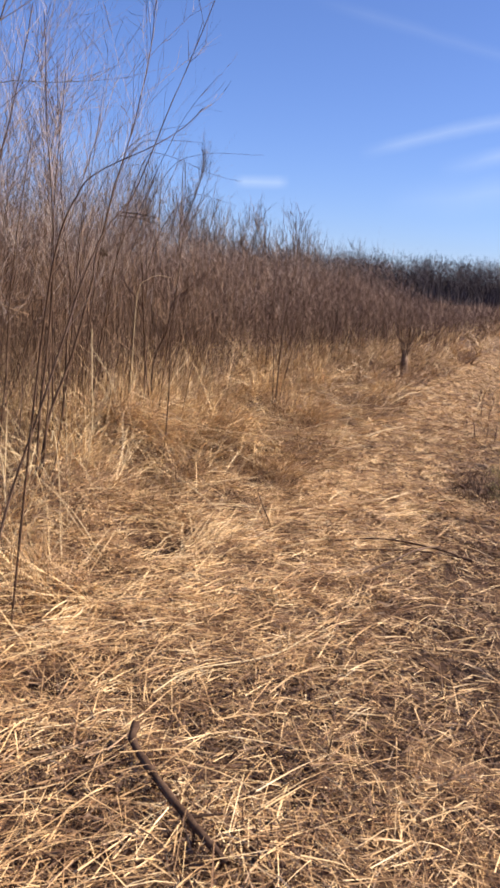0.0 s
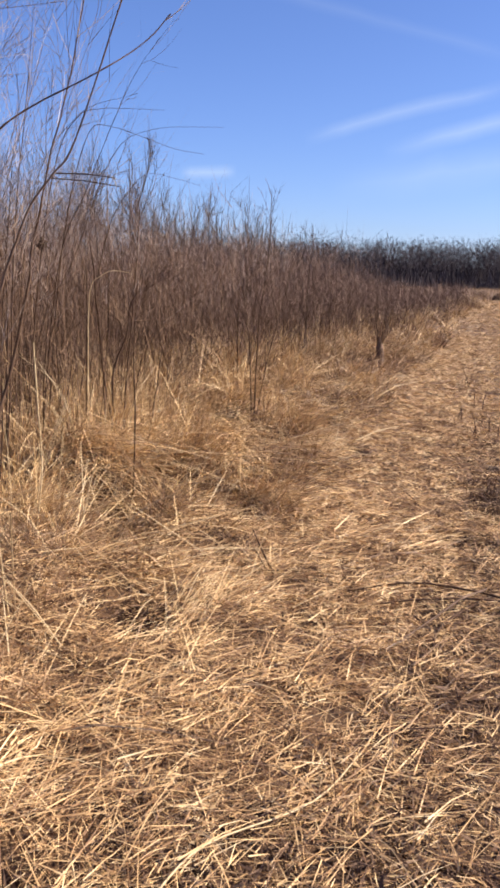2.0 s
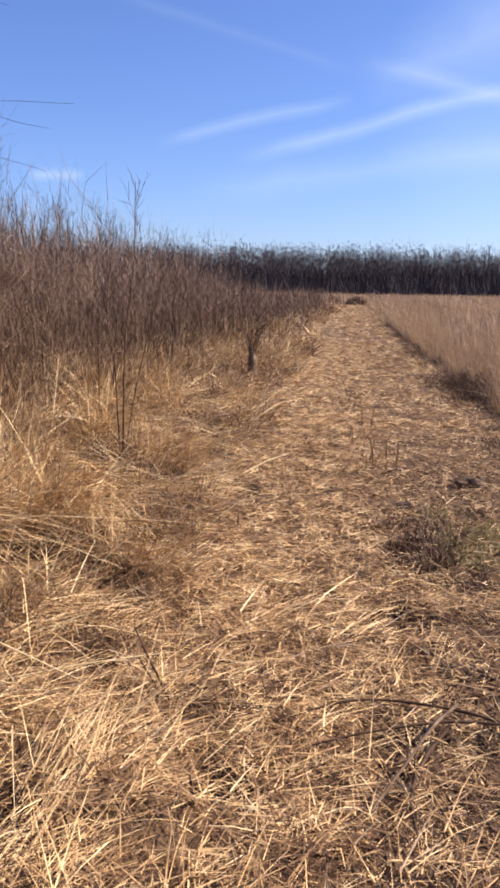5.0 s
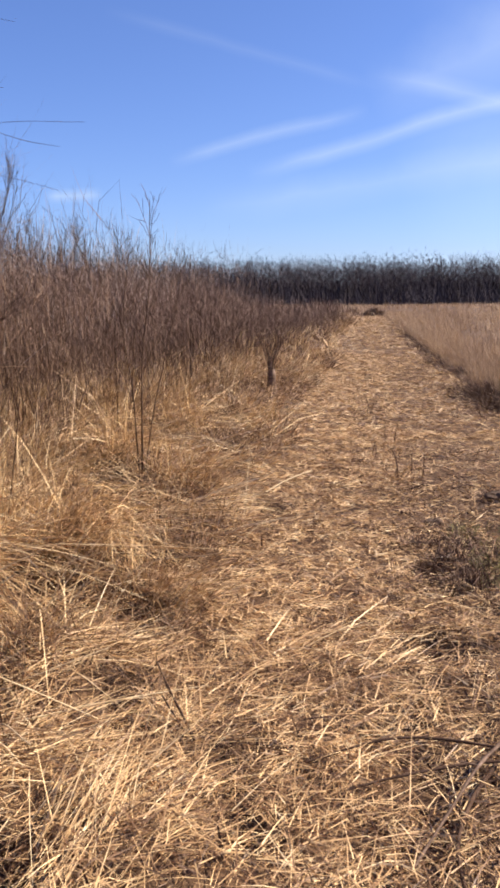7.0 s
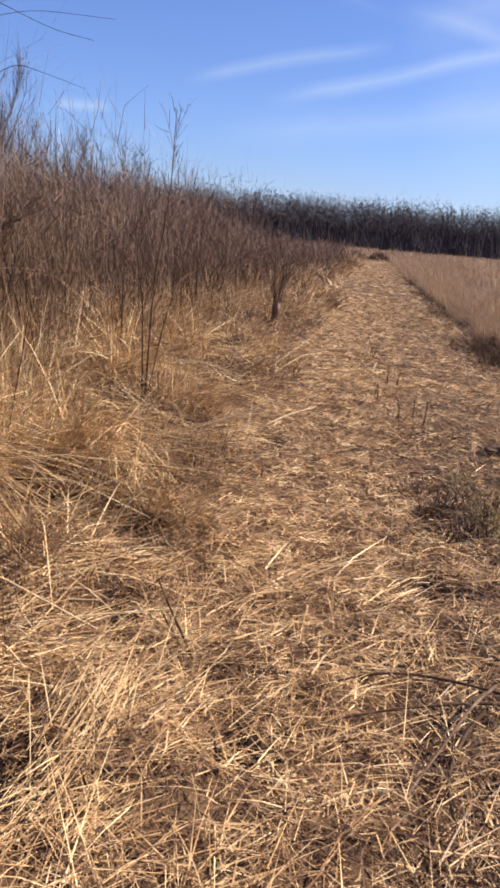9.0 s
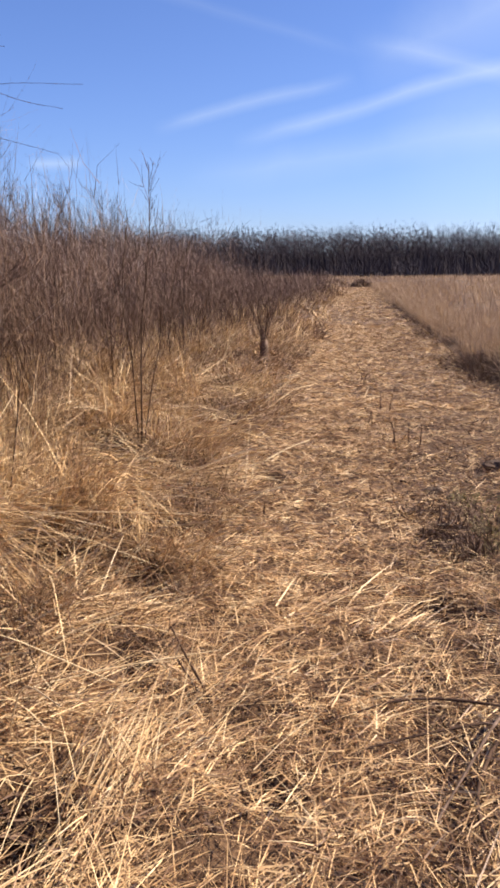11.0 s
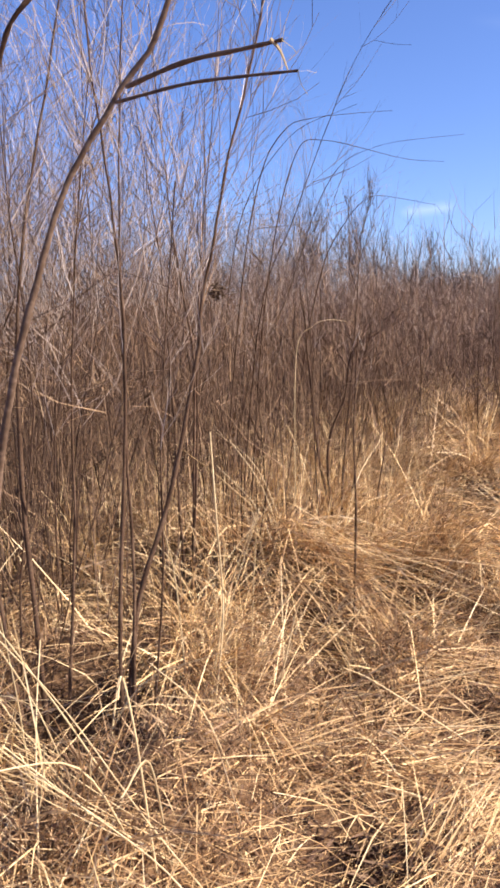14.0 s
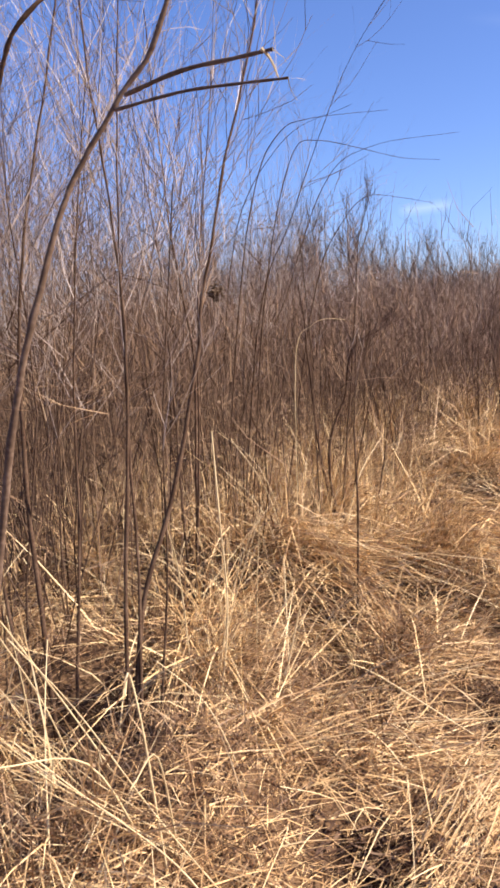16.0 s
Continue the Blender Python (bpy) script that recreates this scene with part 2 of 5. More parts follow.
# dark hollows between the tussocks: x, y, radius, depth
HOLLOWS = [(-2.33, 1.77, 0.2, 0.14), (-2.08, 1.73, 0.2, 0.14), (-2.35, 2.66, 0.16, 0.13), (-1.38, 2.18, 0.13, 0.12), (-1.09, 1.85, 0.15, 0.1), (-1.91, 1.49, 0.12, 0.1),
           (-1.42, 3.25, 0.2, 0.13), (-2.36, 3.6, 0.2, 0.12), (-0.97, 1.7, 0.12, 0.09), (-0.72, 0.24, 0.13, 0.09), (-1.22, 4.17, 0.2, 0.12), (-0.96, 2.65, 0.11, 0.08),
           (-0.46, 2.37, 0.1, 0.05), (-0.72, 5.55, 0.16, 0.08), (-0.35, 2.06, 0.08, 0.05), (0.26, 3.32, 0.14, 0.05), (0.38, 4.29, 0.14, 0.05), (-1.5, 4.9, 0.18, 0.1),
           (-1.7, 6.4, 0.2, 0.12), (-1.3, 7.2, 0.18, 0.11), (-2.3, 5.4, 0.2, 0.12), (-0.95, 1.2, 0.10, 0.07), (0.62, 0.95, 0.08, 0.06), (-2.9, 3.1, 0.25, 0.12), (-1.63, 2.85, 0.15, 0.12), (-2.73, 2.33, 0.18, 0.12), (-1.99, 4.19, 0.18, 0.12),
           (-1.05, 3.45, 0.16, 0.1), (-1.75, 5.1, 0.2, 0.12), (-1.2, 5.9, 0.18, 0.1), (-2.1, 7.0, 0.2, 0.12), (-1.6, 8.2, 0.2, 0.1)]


# tussock mounds that stand out: x, y, radius, height
MOUNDS = [(-1.48, 1.6, 0.3, 0.26), (-1.9, 3.3, 0.35, 0.16), (-2.3, 3.05, 0.3, 0.14), (-1.15, 2.75, 0.25, 0.1), (-1.45, 4.3, 0.35, 0.14), (-2.5, 2.0, 0.3, 0.15), (-1.3, 5.1, 0.3, 0.12), (-1.7, 6.0, 0.35, 0.14)]


def solid(x, y):
    """False in the hollows."""
    ok = np.ones(np.shape(x), bool)
    for hx, hy, hr, hd in HOLLOWS:
        ok &= (x - hx) ** 2 + (y - hy) ** 2 > (0.95 * hr) ** 2
    return ok


def clear(x, y):
    """False where a blade leaning over to the strip would hide a hollow."""
    return solid(x, y) & solid(x + 0.1, y - 0.08) & solid(x + 0.2, y - 0.16)


def gz(x, y):
    """Height of the ground: a mown strip between a tussocky left side and a field of tall grass."""
    x, y = np.asarray(x, float), np.asarray(y, float)
    left, right = step((-0.75 - x) / 1.1), step((x - 1.7) / 0.9)
    near = 1 - step((np.hypot(x, y) - 25) / 30)
    dip = 0 * x
    for hx, hy, hr, hd in HOLLOWS:
        dip = dip - 1.25 * hd * np.exp(-((x - hx) ** 2 + (y - hy) ** 2) / hr ** 2)
    off = np.maximum(left, right)
    for mx, my, mr, mh in MOUNDS:
        dip = dip + mh * np.exp(-((x - mx) ** 2 + (y - my) ** 2) / mr ** 2)
    return (dip + 0.13 * left + 0.06 * right + near * (bumps(x, y, W_FINE) * (0.012 + 0.012 * off) + bumps(x, y, W_TUSS) * (0.015 + 0.11 * off) + bumps(x, y, W_MID) * (0.006 + 0.04 * off))
            + 0.05 * bumps(x, y, W_ROLL) * off * near)


def strands(x, y, z, heading, length, width, lean, bend, segs, kink=0.0):
    """Tapered bent ribbons. lean: angle from upright at the foot, growing by bend towards the tip (radians)."""
    n = len(x)
    p = np.stack([x, y, z], 1)
    h = np.stack([np.cos(heading), np.sin(heading), 0 * heading], 1)
    side = np.stack([-np.sin(heading), np.cos(heading), 0 * heading], 1)
    tw = rng.uniform(-1.2, 1.2, n)
    snap, snap_at = np.abs(rng.normal(0, 1, n)) * kink, rng.uniform(0.2, 1.0, n)
    rows = []
    for k in range(segs + 1):
        f = k / segs
        th = lean + bend * f + snap * (f > snap_at)
        up = np.stack([h[:, 0] * -np.cos(th), h[:, 1] * -np.cos(th), np.sin(th)], 1)
        w = side * np.cos(tw)[:, None] + up * np.sin(tw)[:, None]
        wd = (width * (1 - 0.8 * f) * 0.5)[:, None]
        rows.append(p - w * wd)
        rows.append(p + w * wd)
        th2 = lean + bend * (f + 0.5 / segs) + snap * (f + 0.5 / segs > snap_at)
        d = h * np.sin(th2)[:, None]
        d[:, 2] = np.cos(th2)
        p = p + d * (length / segs)[:, None]
    verts = np.stack(rows, 1).reshape(-1, 3)
    base = (np.arange(n) * 2 * (segs + 1))[:, None, None]
    quad = np.array([[2 * k, 2 * k + 1, 2 * k + 3, 2 * k + 2] for k in range(segs)])[None]
    return verts, (base + quad).reshape(-1, 4)


def join(chunks):
    vs, qs, at = [], [], 0
    for v, q in chunks:
        vs.append(v)
        qs.append(q + at)
        at += len(v)
    return np.concatenate(vs), np.concatenate(qs)


def tube(pts, radii, sides=5):
    """A tapered round stem along a line of points."""
    pts = np.asarray(pts, float)
    radii = np.asarray(radii, float)
    d = np.gradient(pts, axis=0)
    d /= np.linalg.norm(d, axis=1)[:, None] + 1e-9
    ref = np.where(np.abs(d[:, 2:3]) < 0.9, np.array([[0, 0, 1.0]]), np.array([[1.0, 0, 0]]))
    ref = ref if np.all(np.abs(d[:, 2]) < 0.9) or np.all(np.abs(d[:, 2]) >= 0.9) else np.repeat(np.array([[0.31, 0.95, 0.0]]), len(pts), 0)
    u = np.cross(d, ref)
    u /= np.linalg.norm(u, axis=1)[:, None] + 1e-9
    w = np.cross(d, u)
    a = np.arange(sides) * 2 * math.pi / sides
    ring = pts[:, None] + radii[:, None, None] * (u[:, None] * np.cos(a)[None, :, None] + w[:, None] * np.sin(a)[None, :, None])
    k = len(pts)
    i, j = np.meshgrid(np.arange(k - 1), np.arange(sides), indexing="ij")
    q = np.stack([i * sides + j, i * sides + (j + 1) % sides, (i + 1) * sides + (j + 1) % sides, (i + 1) * sides + j], -1)
    return ring.reshape(-1, 3), q.reshape(-1, 4)


def ribbon(pts, widths):
    """A flat tapered strip along a line of points, for twigs too fine to be round."""
    pts = np.asarray(pts, float)
    d = np.gradient(pts, axis=0)
    u = np.cross(d, rng.normal(0, 1, 3))
    u *= (np.asarray(widths) / (np.linalg.norm(u, axis=1) + 1e-9))[:, None]
    v = np.stack([pts - u, pts + u], 1).reshape(-1, 3)
    k = np.arange(len(pts) - 1)[:, None] * 2
    return v, k + np.array([[0, 1, 3, 2]])


def whip(start, way, length, droop, segs, wobble):
    """Points of a slender shoot that sets out along way and bends by droop (up if positive)."""
    p, d = np.array(start, float), np.array(way, float)
    d /= np.linalg.norm(d)
    out = [p]
    for _ in range(segs):
        d = d + np.array([0, 0, droop / segs]) + rng.normal(0, wobble, 3)
        d /= np.linalg.norm(d)
        p = p + d * length / segs
        out.append(p)
    return np.array(out)


def at_share(pts, f):
    """The place and direction at share f along a line of points."""
    s = f * (len(pts) - 1)
    i = min(int(s), len(pts) - 2)
    return pts[i] + (pts[i + 1] - pts[i]) * (s - i), pts[i + 1] - pts[i]


def turned(way, angle):
    """A direction that leaves way by angle, on a random side."""
    way = way / np.linalg.norm(way)
    r = rng.normal(0, 1, 3)
    r -= way * (r @ way)
    r /= np.linalg.norm(r)
    return way * math.cos(angle) + r * math.sin(angle)


# ---- ground ----


def graded(lo, hi, fine_lo, fine_hi, fine_step, growth):
    mid = list(np.arange(fine_lo, fine_hi, fine_step))
    a, s = mid[-1], fine_step
    while a < hi:
        s *= growth
        a += s
        mid.append(a)
    a, s = mid[0], fine_step
    while a > lo:
        s *= growth
        a -= s
        mid.insert(0, a)
    return np.array(mid)


gx, gy = graded(-2500, 2500, -4, 2.5, 0.065, 1.14), graded(-2500, 2500, -2, 9, 0.075, 1.14)
GX, GY = np.meshgrid(gx, gy)
gv = np.stack([GX, GY, gz(GX, GY)], -1).reshape(-1, 3)
gi, gj = np.meshgrid(np.arange(len(gy) - 1), np.arange(len(gx) - 1), indexing="ij")
gq = np.stack([gi * len(gx) + gj, gi * len(gx) + gj + 1, (gi + 1) * len(gx) + gj + 1, (gi + 1) * len(gx) + gj], -1).reshape(-1, 4)
ground = link_mesh("ground", gv, gq, M_GROUND, smooth=True)
tagged(ground, "matted dry thatch over brown soil, mown strip through a field", "ground", kind="structure")

# ---- cut straw on the mown strip ----


def straw_zone(n, x0, x1, y0, y1, length, width, heading=None, spread=3.2, lift=0.03, rise=0.3, thin=0.0, segs=2):
    """Loose stalks. rise: how far they stick up; thin: share left out of the trodden dark band on the field side."""
    x, y = rng.uniform(x0, x1, n), rng.uniform(y0, y1, n)
    patch = bumps(x * 1.7, y * 1.7, W_TUSS) + 0.7 * bumps(x * 1.5, y * 1.5, W_FINE)
    band = step((x - 0.15) / 0.5) * (1 - step((x - 1.5) / 0.4)) * step((y - 0.3) / 0.9) * 1.25 + 0.75 * np.exp(-((x - 0.02) / 0.38) ** 2 - ((y - 0.15) / 0.5) ** 2)
    ok = (solid(x, y) | (rng.uniform(0, 1, n) < 0.25)) & (rng.uniform(0, 1, n) > thin * band) & (patch > rng.uniform(-1.45, 0.72, n))
    x, y = x[ok], y[ok]
    n = len(x)
    h = rng.uniform(0, 2 * math.pi, n) if heading is None else rng.normal(heading, spread, n)
    ln, wd = rng.uniform(*length, n) * rng.uniform(0.4, 1, n), rng.uniform(*width, n)
    tip = np.abs(rng.normal(0.0, rise, n))
    z = gz(x, y) + rng.uniform(-0.005, lift, n)
    return strands(x, y, z, h, ln, wd, math.pi / 2 - tip, np.abs(rng.normal(0.0, 0.5, n)) + tip * 0.6, segs)


straw = [
    straw_zone(115000, -1.5, 1.8, -1.3, 3.6, (0.03, 0.15), (0.0018, 0.0042), lift=0.04, rise=0.4, thin=0.5, segs=1),
    straw_zone(30000, -1.5, 1.7, -1.3, 4.0, (0.08, 0.3), (0.002, 0.0045), lift=0.06, rise=0.3, thin=0.45),
    straw_zone(7000, -1.4, 0.4, -1.3, 3.4, (0.15, 0.45), (0.0028, 0.0055), 1.0, 0.7, 0.07, 0.22, 0.6),
    straw_zone(6000, -1.0, 1.4, -1.3, 4.5, (0.12, 0.4), (0.0028, 0.0055), 0.3, 1.4, 0.07, 0.18, 0.3),
    straw_zone(100000, -1.6, 1.7, 3.4, 9.0, (0.05, 0.2), (0.003, 0.0062), rise=0.4, thin=0.5, segs=1),
    straw_zone(74000, -1.6, 1.7, 8.5, 22.0, (0.07, 0.26), (0.005, 0.011), rise=0.4, thin=0.35, segs=1),
    straw_zone(24000, -1.4, 1.6, 21.0, 75.0, (0.15, 0.4), (0.012, 0.026), rise=0.35, thin=0.2, segs=1),
]
tagged(link_mesh("straw_litter", *join(straw), M_STRAW), "loose cut straw and dry stalks lying on the mown strip", "straw", kind="stuff")

# dark leaf scraps and weed stubble on the trodden field side of the strip
dark = [
    straw_zone(13000, 0.1, 1.5, 0.5, 6.5, (0.02, 0.1), (0.005, 0.014), rise=0.6, segs=1),
    straw_zone(14000, -1.2, 1.6, -1.0, 8.0, (0.02, 0.10), (0.004, 0.011), rise=0.7, segs=1),
    straw_zone(6000, -0.2, 1.6, 6.0, 22.0, (0.04, 0.16), (0.006, 0.013), rise=0.6, segs=1),
    straw_zone(9000, 0.15, 1.2, 0.5, 3.0, (0.02, 0.1), (0.004, 0.010), rise=0.6, segs=1),
    straw_zone(7000, -0.5, 0.6, -0.5, 0.8, (0.02, 0.1), (0.004, 0.011), rise=0.6, segs=1),
]
# dark leaf litter in the low ground, doubling as the shade between tussocks
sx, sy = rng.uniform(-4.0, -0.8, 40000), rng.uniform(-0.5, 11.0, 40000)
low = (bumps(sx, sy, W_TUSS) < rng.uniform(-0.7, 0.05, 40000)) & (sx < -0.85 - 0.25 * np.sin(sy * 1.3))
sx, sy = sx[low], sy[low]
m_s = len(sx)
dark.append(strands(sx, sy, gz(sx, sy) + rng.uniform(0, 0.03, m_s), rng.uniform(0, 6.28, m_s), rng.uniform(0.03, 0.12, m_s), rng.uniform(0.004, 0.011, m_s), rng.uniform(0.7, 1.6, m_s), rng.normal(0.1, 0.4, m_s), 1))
# thicker in each hollow, where its dark colour also stands for shade
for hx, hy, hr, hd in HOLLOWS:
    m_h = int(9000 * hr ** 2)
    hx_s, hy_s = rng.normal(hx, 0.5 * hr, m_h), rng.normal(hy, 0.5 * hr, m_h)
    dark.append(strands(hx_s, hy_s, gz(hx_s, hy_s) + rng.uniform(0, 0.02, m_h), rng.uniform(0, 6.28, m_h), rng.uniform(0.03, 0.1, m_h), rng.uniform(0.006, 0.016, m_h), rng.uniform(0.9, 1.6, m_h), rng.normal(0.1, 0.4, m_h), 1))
tagged(link_mesh("leaf_scraps", *join(dark), M_SCRAP), "dark withered weed scraps on the trodden strip; in the hollows also painted shade", "dead leaves", kind="stuff")

# ---- long grass beside the strip ----


def tussocks(n, per, xr, yr, height, width, lean, heading, spread, radius, segs=3, keep=None, mess=0.55, kink=0.35, curl=0.35, lift=0.0):
    cx, cy = rng.uniform(*xr, n), rng.uniform(*yr, n)
    if keep is not None:
        ok = keep(cx, cy)
        cx, cy = cx[ok], cy[ok]
        n = len(cx)
    ch, cl = rng.normal(heading, spread, n), rng.normal(lean, 0.22, n)
    cs = rng.uniform(0.75, 1.25, n)
    i = np.repeat(np.arange(n), per)
    m = len(i)
    rr, ra = radius * np.sqrt(rng.uniform(0, 1, m)), rng.uniform(0, 6.28, m)
    x, y = cx[i] + rr * np.cos(ra), cy[i] + rr * np.sin(ra)
    hd = ch[i] + rng.normal(0, mess, m)
    ln = rng.uniform(*height, m) * cs[i]
    return strands(x, y, gz(x, y) - 0.01 + lift * rng.uniform(0, 1, m) ** 2, hd, ln, rng.uniform(*width, m), np.clip(cl[i] + rng.normal(0, 0.25, m), 0.0, 1.5), np.abs(rng.normal(1.4 * curl, curl, m)), segs, kink)


def left_edge(x, y):
    return x < -0.85 - 0.25 * np.sin(y * 1.3) - 0.15 * np.sin(y * 3.1 + 1)


def gaps(x, y):
    return left_edge(x, y) & clear(x, y) & (bumps(x, y, W_TUSS) > -0.02 - 0.5 * step((y - 6) / 6)) & (np.hypot(x + 1.42, (y - 11.3) * 0.6) > 0.62)


def crest(x, y):
    return left_edge(x, y) & clear(x, y) & (bumps(x, y, W_TUSS) + 0.5 * bumps(x, y, W_MID) > 0.22) & (np.hypot(x + 1.42, (y - 11.3) * 0.6) > 0.62)


def fuzz(n, xr, yr, length, width, lift, keep):
    """Fine broken bits of dead grass, matted in every direction."""
    x, y = rng.uniform(*xr, n), rng.uniform(*yr, n)
    ok = keep(x, y) & (bumps(x, y, W_TUSS) + 0.4 * bumps(x, y, W_FINE) > rng.uniform(-1.1, 0.3, n))
    x, y = x[ok], y[ok]
    n = len(x)
    thick = 0.55 + 0.45 * bumps(x, y, W_TUSS)
    z = gz(x, y) + lift * np.clip(thick, 0.1, 1) * rng.uniform(0, 1, n) ** 0.7
    return strands(x, y, z, rng.uniform(0, 6.28, n), rng.uniform(*length, n), rng.uniform(*width, n), rng.uniform(0.4, 1.7, n), rng.normal(0.2, 0.4, n), 1)


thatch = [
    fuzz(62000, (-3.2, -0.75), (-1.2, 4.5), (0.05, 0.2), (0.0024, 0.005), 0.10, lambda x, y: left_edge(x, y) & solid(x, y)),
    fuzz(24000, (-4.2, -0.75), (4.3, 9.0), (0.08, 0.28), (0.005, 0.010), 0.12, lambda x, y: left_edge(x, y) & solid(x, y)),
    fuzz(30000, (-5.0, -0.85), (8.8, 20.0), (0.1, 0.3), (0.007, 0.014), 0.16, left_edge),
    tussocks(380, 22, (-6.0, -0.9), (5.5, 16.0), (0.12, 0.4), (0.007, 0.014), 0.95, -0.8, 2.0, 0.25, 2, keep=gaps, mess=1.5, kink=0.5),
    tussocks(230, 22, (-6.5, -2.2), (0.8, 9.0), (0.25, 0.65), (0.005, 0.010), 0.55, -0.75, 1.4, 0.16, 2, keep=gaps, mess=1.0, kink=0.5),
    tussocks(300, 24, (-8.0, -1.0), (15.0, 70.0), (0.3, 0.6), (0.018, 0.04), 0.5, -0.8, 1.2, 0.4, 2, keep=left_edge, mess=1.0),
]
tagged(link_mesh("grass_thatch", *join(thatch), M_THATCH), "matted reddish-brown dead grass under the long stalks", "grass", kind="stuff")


def sheaf(x0, y0, x1, y1, n, width=0.09, lift=0.22, thick=(0.004, 0.009), fan=0.4):
    """Long stalks leaning over together, from a raised root end down to the ground at the other end."""
    d = math.hypot(x1 - x0, y1 - y0)
    n = int(n * 1.1)
    u = np.clip(rng.normal(0.1, 0.3, n), -0.3, 0.9)
    off = rng.normal(0, width * 1.25, n)
    x, y = x0 + (x1 - x0) * u - (y1 - y0) / d * off, y0 + (y1 - y0) * u + (x1 - x0) / d * off
    h = math.atan2(y1 - y0, x1 - x0) + rng.normal(0, fan, n) - off * 0.8
    z = gz(x, y) + lift * (1 - np.clip(u, 0, 1)) * rng.uniform(0.0, 1.0, n)
    tilt = math.pi / 2 + np.arctan2(lift, d) * rng.uniform(-0.6, 0.8, n)
    return strands(x, y, z, h, d * rng.uniform(0.25, 1.05, n), rng.uniform(*thick, n) * 0.75, tilt - rng.uniform(0.0, 0.45, n), rng.uniform(0.0, 0.6, n), 3, 0.15)


